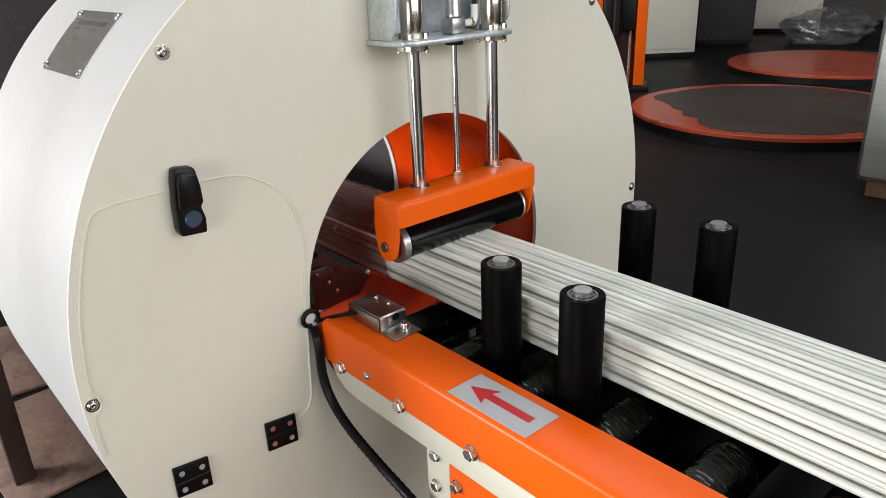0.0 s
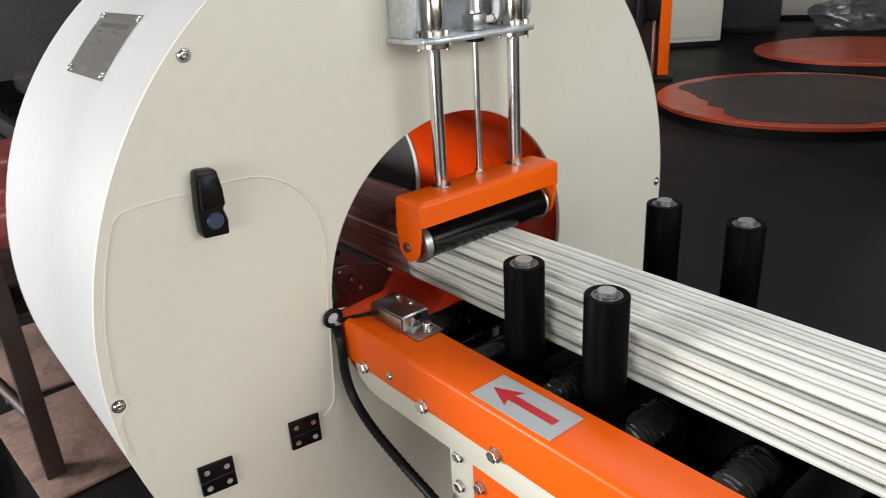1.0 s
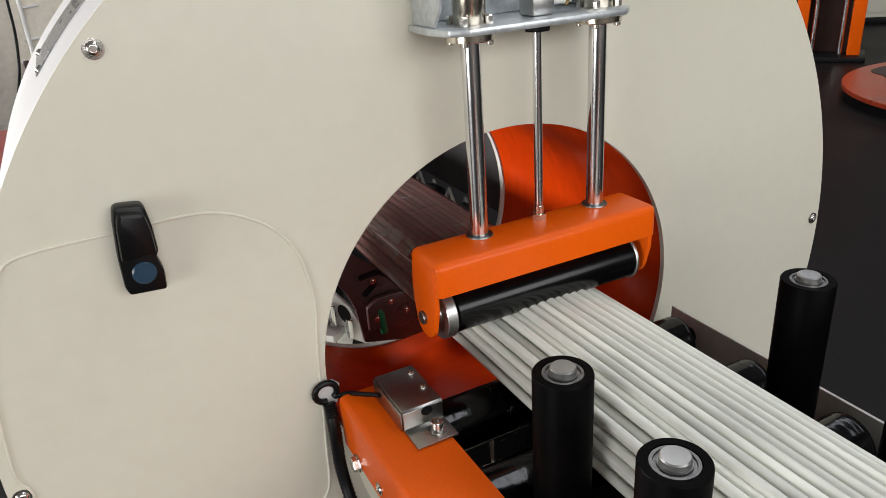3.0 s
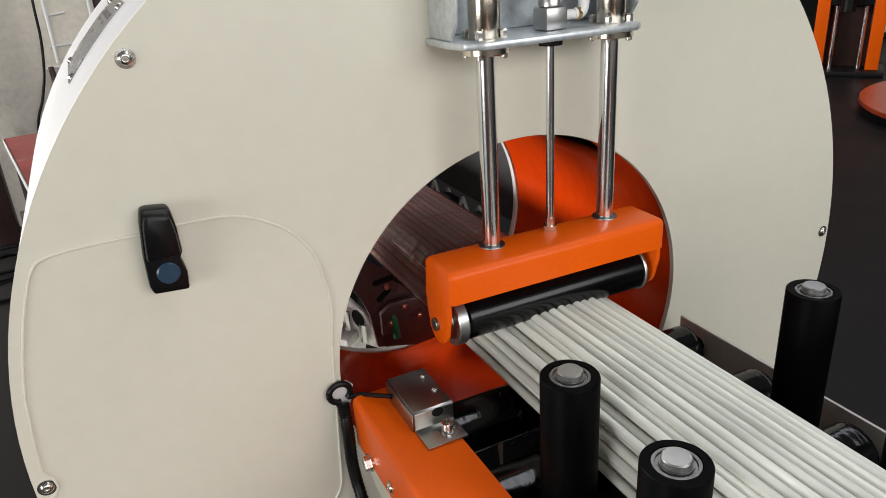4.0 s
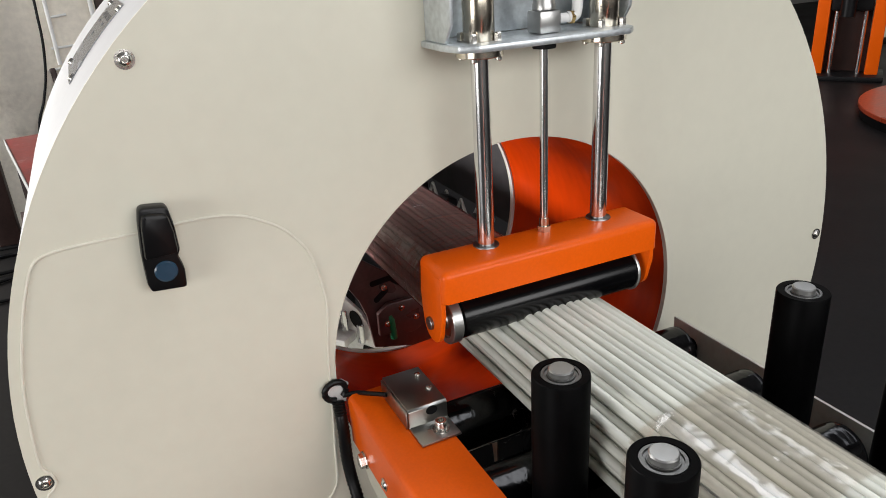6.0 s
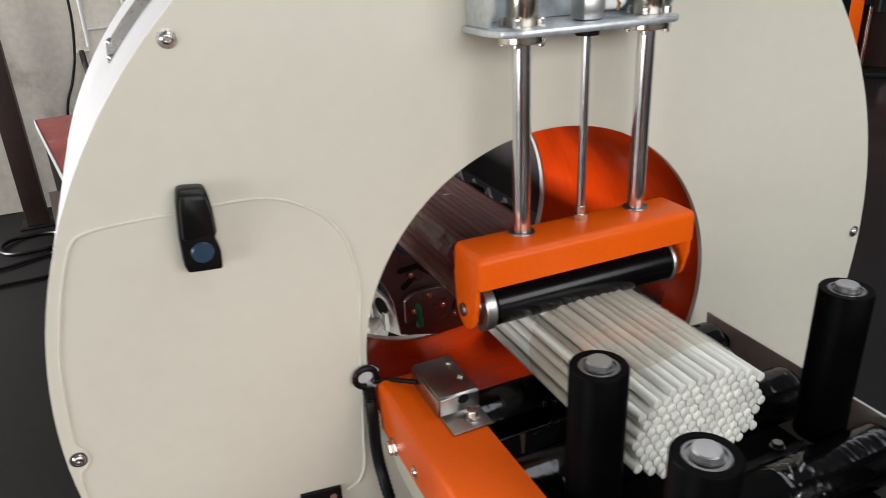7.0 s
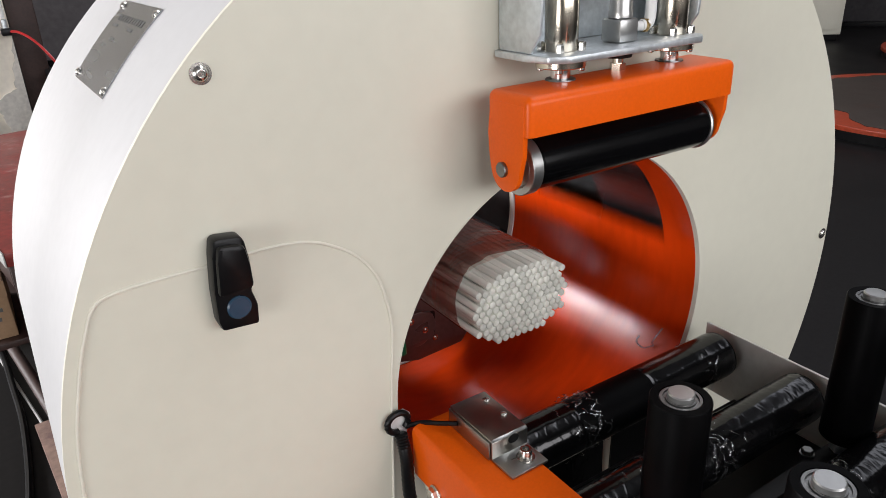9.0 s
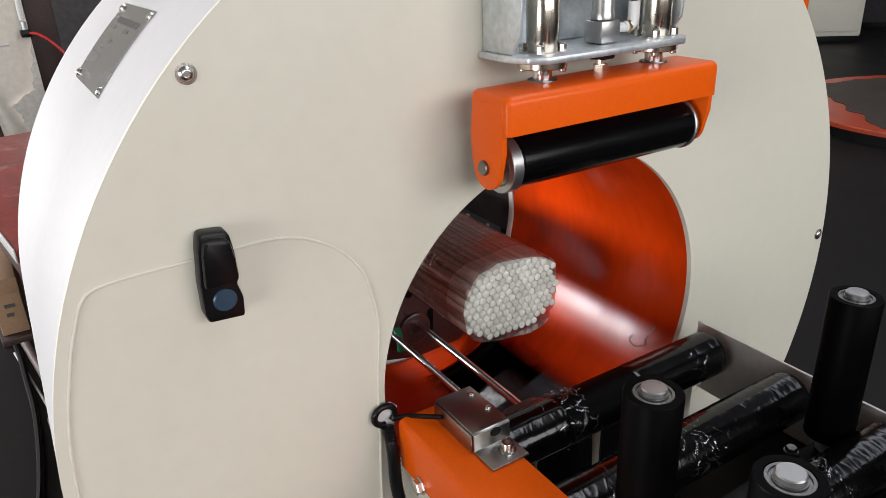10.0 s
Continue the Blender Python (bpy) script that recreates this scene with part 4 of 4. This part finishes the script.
for x, z in ((-0.052, -0.112), (-0.022, -0.200), (0.040, -0.222)):
    button_screw(clamp, (x, 0.4355, z), (0, -1, 0), 0.0048)
part("swivel_disc", lathe([(0, 0), (0.034, 0), (0.034, 0.008), (0.031, 0.010), (0.012, 0.010), (0.010, 0.007), (0, 0.007)], 36, (-0.004, 0.4355, -0.190), (-0.004, -1, -0.190)), MAROON, clamp, "dark red swivel disc")
part("green_handle", tube([(-0.053, 0.416, -0.166), (-0.051, 0.413, -0.176), (-0.048, 0.413, -0.205), (-0.047, 0.415, -0.218)], 0.0075, 10), GREEN, clamp, "green handle tip")
part("carrier_arm", box(-0.050, 0.020, 0.521, 0.86, -0.23, -0.17, 0.004), DARK_STEEL, clamp, "dark carrier arm")
part("post", box(-0.045, 0.015, 0.861, 0.92, -0.8995, -0.12, 0.004), DARK_STEEL, clamp, "dark post")

bl = thing("cutter_frame", "bright steel cutter frame with bolts behind the opening", "cutter", (0, 0, C))
part("frame_plate", prism([(-0.145, -0.150), (-0.095, -0.185), (-0.060, -0.225), (-0.032, -0.300), (-0.020, -0.37), (-0.160, -0.37)], "y", 0.595, 0.605, 0.002), ALU, bl, "bright steel plate")
part("support", box(-0.14, -0.06, 0.6055, 0.68, -0.8995, -0.30, 0.003), DARK_STEEL, bl)
part("ledge", box(-0.165, -0.072, 0.545, 0.594, -0.292, -0.272, 0.003), ALU, bl, "bright steel ledge")
for x in (-0.150, -0.125, -0.100):
    part("finger", box(x - 0.005, x + 0.005, 0.560, 0.594, -0.268, -0.235, 0.002), CHROME, bl, "polished steel finger")
    hex_bolt(bl, (x, 0.548, -0.2715), (0, 0, 1), 0.0075, 0.007)
for xs, zs in ((-0.112, -0.232), (-0.140, -0.205)):
    coil = [(xs + 0.010 * math.cos(a), 0.578 + 0.010 * math.sin(a), zs + 0.0010 * a) for a in [radians(v) for v in range(0, 360 * 8, 30)]]
    part("spring", tube(coil, 0.0022, 8), CHROME, bl, "bright coil spring")
for xs, zs, h in ((-0.086, -0.268, 0.05), (-0.058, -0.292, 0.045)):
    part("guide_pin", rod((xs, 0.582, zs), (xs, 0.582, zs + h), 0.006, 14, 0.001), CHROME, bl, "polished guide pin")
part("oval_slot", prism([(-0.070 + 0.010 * math.cos(a) - 0.004 * math.sin(a), -0.243 + 0.022 * math.sin(a)) for a in [radians(v) for v in range(0, 360, 24)]], "y", 0.5932, 0.5945), BLACK_PLASTIC, bl, "dark oval slot")
for x, z in ((-0.118, -0.215), (-0.150, -0.330), (-0.105, -0.335), (-0.055, -0.325)):
    part("dark_gap", prism([(x - 0.012, z - 0.016), (x + 0.009, z - 0.020), (x + 0.014, z + 0.016), (x - 0.006, z + 0.020)], "y", 0.5932, 0.5945), BLACK_PLASTIC, bl, "dark cut-out")

bl.matrix_world = Matrix.Translation((-0.09, 0.60, C)) @ Matrix.Rotation(radians(-50), 4, "Z") @ Matrix.Diagonal((1.45, 1, 1, 1)) @ Matrix.Translation((0.09, -0.60, 0))

outfeed = thing("outfeed_conveyor", "dark outfeed conveyor with black rollers behind the ring", "conveyor", (0, 0, C))
part("side_rail", box(-0.275, -0.235, 0.96, 4.3, -0.16, -0.07, 0.004), DARK_STEEL, outfeed, "dark side rail")
part("side_rail", box(0.235, 0.275, 0.96, 4.3, -0.16, -0.07, 0.004), DARK_STEEL, outfeed)
part("drip_tray", box(-0.234, 0.234, 0.96, 4.3, -0.24, -0.235, 0.001), DARK_STEEL, outfeed)
for k in range(20):
    r = part("outfeed_roller", rod((-0.234, 0, 0), (0.234, 0, 0), 0.03, 24, 0.002), BLACK, outfeed, "black outfeed roller")
    r.location = (0, 1.02 + 0.165 * k, -0.083)
for y in (1.1, 3.9):
    for x in (-0.255, 0.255):
        part("leg", box(x - 0.02, x + 0.02, y - 0.03, y + 0.03, -0.8995, -0.161, 0.003), DARK_STEEL, outfeed)

hood = thing("outfeed_guard", "dark grey sheet guard beside the outfeed", "guard", (0, 0, C))
part("guard_panel", box(0.303, 0.311, 0.53, 2.4, -0.088, 0.42, 0.003), DARKWALL, hood, "dark grey guard panel")
part("guard_fold", box(0.312, 0.34, 0.53, 2.4, -0.088, -0.080, 0.002), DARKWALL, hood)
for y in (0.62, 0.80, 0.98, 1.16):
    part("guard_bracket", prism([(0.225, -0.150), (0.300, -0.150), (0.300, -0.100), (0.275, -0.092), (0.250, -0.112)], "y", y, y + 0.05, 0.004), BLACK_PLASTIC, hood, "black bracket")
for k in range(9):
    ya = 0.60 + 0.085 * k
    part("guard_strut", rod((0.296, ya, -0.092), (0.296, ya + 0.0425, -0.150), 0.0042, 8), GREY_PLATE, hood, "thin grey lattice strut")
    part("guard_strut", rod((0.296, ya + 0.0425, -0.150), (0.296, ya + 0.085, -0.092), 0.0042, 8), GREY_PLATE, hood, "thin grey lattice strut")
for y in (0.60, 2.3):
    part("guard_post", box(0.345, 0.385, y - 0.02, y + 0.02, -0.8995, 0.42, 0.003), DARK_STEEL, hood)


# ---- round the machine: right-hand side ----
def turntable(x, y, r, mat_turn, label, cover=True):
    t = thing("turntable", label, "turntable", (x, y, 0), "pallet wrapping turntables")
    part("base", lathe([(0, 0), (r - 0.02, 0), (r - 0.02, 0.07), (0, 0.07)], 96, (0, 0, 0.001), (0, 0, 1)), DARK_STEEL, t, "black turntable base")
    part("disc", lathe([(0, 0.0715), (r, 0.0715), (r, 0.099), (r - 0.004, 0.103), (0, 0.103)], 128, (0, 0, 0), (0, 0, 1)), TURN, t, "worn orange steel disc", smooth=30)
    if not cover:
        return t
    c, s = math.cos(mat_turn), math.sin(mat_turn)
    pts = []
    for k in range(180):
        a = 2 * math.pi * k / 180
        q = r * (0.90 + 0.05 * noise.noise(Vector((3 * math.cos(a), 3 * math.sin(a), x))))
        q += r * 0.02 * noise.noise(Vector((14 * math.cos(a), 14 * math.sin(a), x)))
        pts.append((max(q * math.cos(a), -0.70 * r + 0.12 * q * math.sin(a) + 0.05 * noise.noise(Vector((a * 6, x, 0)))), q * math.sin(a)))
    part("rubber_mat", prism([(c * a - s * b, s * a + c * b) for a, b in pts], "z", 0.1035, 0.107), RUBBER_MAT, t, "grey-brown rubber mat")
    return t


turntable(5.54, 1.90, 1.20, -0.55, "large worn orange turntable with a grey rubber mat")
turntable(8.45, 2.62, 1.12, 2.6, "large bare worn orange turntable, farther off", False)


def mast(x, y, turn):
    m = thing("wrapper_mast", "orange pallet wrapper mast with chrome guides", "wrapper mast", (x, y, 0))
    m.rotation_euler = (0, 0, turn)
    part("base_plate", box(-0.34, 0.34, -0.24, 0.24, 0.001, 0.045, 0.006), DARK_STEEL, m, "dark base plate")
    for s in (-1, 1):
        part("side_post", box(s * 0.235 - 0.055, s * 0.235 + 0.055, -0.10, 0.14, 0.046, 2.3, 0.006), ORANGE, m, "orange side post")
        part("guide", rod((s * 0.12, -0.04, 0.046), (s * 0.12, -0.04, 2.25), 0.02, 16), CHROME, m, "chrome guide rod")
    part("back_sheet", box(-0.178, 0.178, 0.10, 0.115, 0.046, 2.3, 0.003), RUST, m, "dark brown back sheet")
    part("carriage", box(-0.175, 0.175, -0.12, 0.09, 0.62, 1.05, 0.03), DARK_STEEL, m, "black film carriage")
    part("film_roll", rod((-0.03, -0.19, 0.58), (-0.03, -0.19, 1.08), 0.065, 28, 0.004), BLACK_PLASTIC, m, "dark roll of film")
    part("cap", box(-0.30, 0.30, -0.11, 0.15, 2.3005, 2.36, 0.006), ORANGE, m)
    return m


mast(6.02, 3.90, -0.95)

pal = thing("wrapped_pallet_load", "stack of goods wrapped in silvery film on a wooden pallet", "pallet load", (4.304, 0.068, 0))
part("pallet_deck", box(-0.52, 0.52, -0.45, 0.45, 0.10, 0.125, 0.003), WOOD, pal, "raw wooden pallet deck")
for x in (-0.5, 0.0, 0.5):
    part("pallet_block", box(x * 0.9 - 0.04, x * 0.9 + 0.04, -0.43, 0.43, 0.001, 0.0995, 0.003), WOOD, pal)
part("load", box(-0.54, 0.54, -0.47, 0.47, 0.1255, 1.05, 0.02), NYLON, pal, "pale stacked load")
part("film_cover", box(-0.555, 0.555, -0.485, 0.485, 0.105, 1.07, 0.03), FILM_PALLET, pal, "silvery crumpled film cover")


def machine_box(x, y, w, d, h, mat, label):
    t = thing("machine_cabinet", label, "machine cabinet", (x, y, 0))
    part("body", box(-w / 2, w / 2, -d / 2, d / 2, 0.08, h, 0.012), mat, t)
    part("plinth", box(-w / 2 + 0.03, w / 2 - 0.03, -d / 2 + 0.03, d / 2 - 0.03, 0.001, 0.0795, 0.004), DARK_STEEL, t, "dark plinth")
    part("door", box(-w / 2 + 0.05, w / 2 - 0.05, -d / 2 - 0.014, -d / 2 - 0.001, 0.14, h - 0.06, 0.004), mat, t)
    part("handle", box(w / 2 - 0.14, w / 2 - 0.11, -d / 2 - 0.03, -d / 2 - 0.0145, h * 0.5, h * 0.5 + 0.14, 0.004), BLACK_PLASTIC, t, "black handle")
    return t


machine_box(8.51, 4.93, 0.74, 0.6, 1.9, CREAM, "cream upright machine cabinet").rotation_euler = (0, 0, -0.69)
machine_box(10.6, 5.2, 1.4, 0.8, 1.5, DARKWALL, "dark grey upright machine cabinet").rotation_euler = (0, 0, 0.6)
machine_box(12.4, 5.05, 1.2, 0.8, 1.6, WALLM, "pale cream machine cabinet far off").rotation_euler = (0, 0, -1.1)
scrap = thing("film_heap", "heap of crumpled clear plastic film", "film heap", (11.2, 3.75, 0))
hb = bmesh.new()
bmesh.ops.create_icosphere(hb, subdivisions=4, radius=1)
for v in hb.verts:
    k = 1 + 0.28 * noise.noise(v.co * 3.3) + 0.12 * noise.noise(v.co * 9)
    v.co = Vector((v.co.x * 0.8 * k, v.co.y * 0.55 * k, max(0.002, 0.22 + v.co.z * 0.27 * k)))
part("film", hb, FILM_PALLET, scrap, "crumpled clear film", smooth=80)

# ---- left-hand side ----
wall_end = solid("pillar", box(-2.3, -0.39, 3.9, 4.3, 0, ZT, 0.01), WALLM, "cream pillar wall with peeling paint", "wall", kind="structure")
rp = random.Random(5)
bare = [(-0.392, 1.02), (-0.412, 0.90), (-0.430, 0.835), (-0.436, 0.745), (-0.519, 0.710), (-0.564, 0.670), (-0.528, 0.618), (-0.519, 0.560), (-0.505, 0.500), (-0.470, 0.42), (-0.392, 0.36)]
jag = []
for (xa, za), (xb, zb) in zip(bare, bare[1:]):
    jag += [(xa + (xb - xa) * f + rp.uniform(-0.006, 0.006), za + (zb - za) * f + rp.uniform(-0.006, 0.006)) for f in (0, 0.2, 0.4, 0.6, 0.8)]
part("bare_patch", prism(jag + [bare[-1]], "y", 3.886, 3.9005), BARE, wall_end, "grey bare plaster where the paint has peeled")
solid("door_frame", box(-0.386, -0.25, 3.93, 4.25, 0, 2.6, 0.006), RUST, "dark brown door frame beside the pillar", "door frame", kind="structure")
solid("partition", box(-0.30, 3.6, 5.2, 5.3, 0, 3.2, 0.005), DARKWALL, "dark stained sheet partition", "partition", kind="structure")
table = thing("red_workbench", "worn red steel workbench on dark brown legs", "workbench", (0, 0, 0))
part("top", prism([(-0.66, 1.16), (-0.85, 2.46), (-0.31, 2.55), (-0.30, 1.215)], "z", 0.765, 0.80, 0.004), RED, table, "worn red bench top")
for x, y in ((-0.63, 1.24), (-0.80, 2.38), (-0.345, 2.47), (-0.335, 1.28)):
    part("leg", box(x - 0.028, x + 0.028, y - 0.028, y + 0.028, 0.0, 0.7645, 0.003), RUST, table, "dark brown angle leg")
part("apron", prism([(-0.66, 1.22), (-0.83, 2.40), (-0.80, 2.40), (-0.63, 1.22)], "z", 0.69, 0.7645, 0.002), RUST, table)
part("brace", rod((-0.64, 1.24, 0.22), (-0.80, 2.38, 0.22), 0.018, 12), RUST, table)
post = thing("steel_post", "dark maroon steel post before the cream wall", "post", (-1.09, 3.62, 0))
part("upright", box(-0.055, 0.055, -0.05, 0.05, 0.012, 2.8, 0.005), RUST, post)
part("foot_plate", box(-0.09, 0.09, -0.08, 0.08, 0.0, 0.0115, 0.002), DARK_STEEL, post, "dark foot plate")
cab = thing("floor_cable", "black cable lying on the floor beside the bench", "cable")
part("cable", tube(spline([(-0.98, 2.72, 0.012), (-0.86, 2.55, 0.012), (-0.795, 2.36, 0.012), (-0.772, 2.0, 0.012), (-0.762, 1.72, 0.012), (-0.778, 1.36, 0.012), (-0.83, 0.9, 0.012), (-0.80, 0.4, 0.012)], 10), 0.011, 8), BLACK_PLASTIC, cab)
cab = thing("cable_loop", "loop of black cable on the floor by the post", "cable", (-1.1, 3.28, 0))
part("loop", tube([(0.15 * math.cos(a), 0.14 * math.sin(a), 0.013 + 0.003 * math.sin(3 * a)) for a in [radians(v) for v in range(0, 350, 14)]], 0.011, 8), BLACK_PLASTIC, cab)
part("tail", tube(spline([(-0.3, -0.30, 0.011), (-0.12, -0.29, 0.011), (0.07, -0.21, 0.011), (0.3, -0.18, 0.011)], 8), 0.009, 8), BLACK_PLASTIC, cab)
part("tail", tube(spline([(-0.3, -0.51, 0.011), (-0.10, -0.505, 0.011), (0.08, -0.497, 0.011), (0.34, -0.47, 0.011)], 8), 0.009, 8), BLACK_PLASTIC, cab)
cab = thing("wall_cable", "thin black cable hanging down the cream wall", "cable")
part("cable", tube(spline([(-0.66, 3.868, 2.3), (-0.675, 3.86, 1.6), (-0.681, 3.85, 1.298), (-0.686, 3.85, 1.168), (-0.690, 3.85, 1.064), (-0.702, 3.85, 0.96), (-0.725, 3.85, 0.84), (-0.763, 3.85, 0.72), (-0.83, 3.85, 0.53), (-0.88, 3.84, 0.012)], 8), 0.0075, 8), BLACK_PLASTIC, cab)
pipe = thing("wall_pipes", "thin white plastic pipes on the cream wall", "pipe")
for x0, x1, z in ((-0.624, -0.545, 1.155), (-0.660, -0.50, 0.99), (-0.703, -0.64, 0.872)):
    part("pipe", rod((x0, 3.89, z), (x1, 3.89, z + 0.008), 0.007, 12), NYLON, pipe)
part("pipe", rod((-0.637, 3.885, 0.900), (-0.632, 3.885, 2.4), 0.011, 12), NYLON, pipe)
part("pipe", rod((-0.412, 3.868, 1.115), (-0.412, 3.868, 2.4), 0.012, 12), NYLON, pipe)
stick = thing("wooden_stick", "dark brown stick leaning on the cream wall", "stick")
part("shaft", rod((-0.612, 3.62, 0.001), (-0.682, 3.875, 0.885), 0.016, 12, 0.003), RUST, stick)
valve = thing("air_valve", "black air valve with a red hose on the pillar", "valve")
part("valve_body", box(-0.435, -0.385, 3.83, 3.899, 1.03, 1.065, 0.006), BLACK_PLASTIC, valve)
part("valve_tap", rod((-0.41, 3.865, 1.0655), (-0.41, 3.865, 1.11), 0.013, 12, 0.002), STEEL, valve)
part("hose", tube(spline([(-0.395, 3.84, 1.05), (-0.36, 3.80, 1.046), (-0.31, 3.74, 1.01), (-0.26, 3.66, 0.94), (-0.215, 3.58, 0.84), (-0.19, 3.5, 0.70)], 8), 0.007, 8), REDHOSE, valve, "red air hose")
part("edge_strip", prism([(-0.6635, 1.16), (-0.8535, 2.46), (-0.8505, 2.46), (-0.6605, 1.16)], "z", 0.766, 0.8015, 0.0005), GREY_PLATE, table, "worn bare steel edge")
part("lower_shelf", prism([(-0.750, 1.27), (-0.86, 2.36), (-0.32, 2.44), (-0.31, 1.31)], "z", 0.512, 0.529, 0.002), RUST, table, "dark brown lower shelf")
carton = thing("cardboard_box", "narrow brown cardboard carton on the bench shelf", "box", (-0.714, 1.45, 0.53))
part("carton_body", box(-0.032, 0.032, -0.15, 0.15, 0.0, 0.155, 0.003), CARD, carton)
part("flap", box(-0.033, 0.033, -0.154, -0.1505, 0.115, 0.156, 0.001), CARD, carton)
for z, w in ((0.075, 0.024), (0.050, 0.016)):
    part("print_bar", box(-0.01, -0.01 + w, -0.152, -0.1505, z, z + 0.010), INK, carton, "faded dark print")
# two thin sheets added to colour the floor as brown and lit
for x0, x1, y0, y1, turn in ((-0.30, 0.02, 0.0, 0.62, 4), (-0.31, 0.03, 0.66, 1.30, -3)):
    board = thing("lit_floor_sheet", "added brown sheet standing in for the lit floor under the bench", "board", (-0.39, 1.12, 0))
    board.rotation_euler = (0, 0, radians(turn))
    part("sheet", box(x0, x1, y0, y1, 0.0, 0.012, 0.003), LIT_FLOOR, board)
chan_ = thing("floor_channel", "pale steel strip lying on the floor", "steel strip")
part("strip", rod((-0.80, 2.28, 0.006), (-0.69, 1.60, 0.006), 0.005, 8), GREY_PLATE, chan_)


# ---- movements ----
def motions():
    # the bundle runs in and stops; its origin is the trailing end
    ends = [(0.0, -2.06), (2.0, -1.56), (4.0, -1.06), (6.0, -0.555), (7.0, -0.305), (7.5, -0.185), (8.0, -0.033), (8.3, 0.046), (8.5, 0.076), (9.0, 0.106), (9.5, 0.114), (10.0, 0.108)]
    walk(bundle, [(t, pose(0, y, C)) for t, y in ends])
    walk(sleeve_ob, [(t, pose(0, y, C)) for t, y in ((0.0, 0.030), (7.8, 0.030), (8.0, 0.045), (8.4, 0.110), (8.8, 0.140), (9.2, 0.138), (9.6, 0.114), (9.8, 0.099), (10.0, 0.093))])
    # the ring turns, about 1.4 turns a second
    at = (0.0, 0.4, 1.2, 1.9, 2.6, 4.8, 5.5, 9.0, 9.1, 9.8, 9.9, 10.0)
    turned = (211, 27, -338, -687, -1042, -2141, -2507, -4290, -4338, -4671, -4712, -4752)
    walk(ring, [(k / 10, pose(HX, 0, HZ, 0, -float(np.interp(k / 10, at, turned)), 0)) for k in range(101)])
    # the press rides on the rods, then lifts
    lifts = [(0.0, 0.176), (2.0, 0.172), (2.5, 0.170), (4.5, 0.163), (5.5, 0.163), (7.0, 0.167), (7.5, 0.166), (7.9, 0.170), (8.0, 0.176), (8.1, 0.222), (8.2, 0.285), (8.3, 0.345), (8.4, 0.379), (8.5, 0.382), (9.0, 0.382), (10.0, 0.382)]
    walk(press, [(t, pose(0, 0, C + z)) for t, z in lifts])
    # the gripper runs forward on its rods
    runs = [(0.0, 0.418), (9.3, 0.418), (9.4, 0.40), (9.5, 0.32), (9.6, 0.12), (9.7, 0.055), (10.0, 0.05)]
    walk(grip, [(t, pose(0, y, C)) for t, y in runs])


motions()
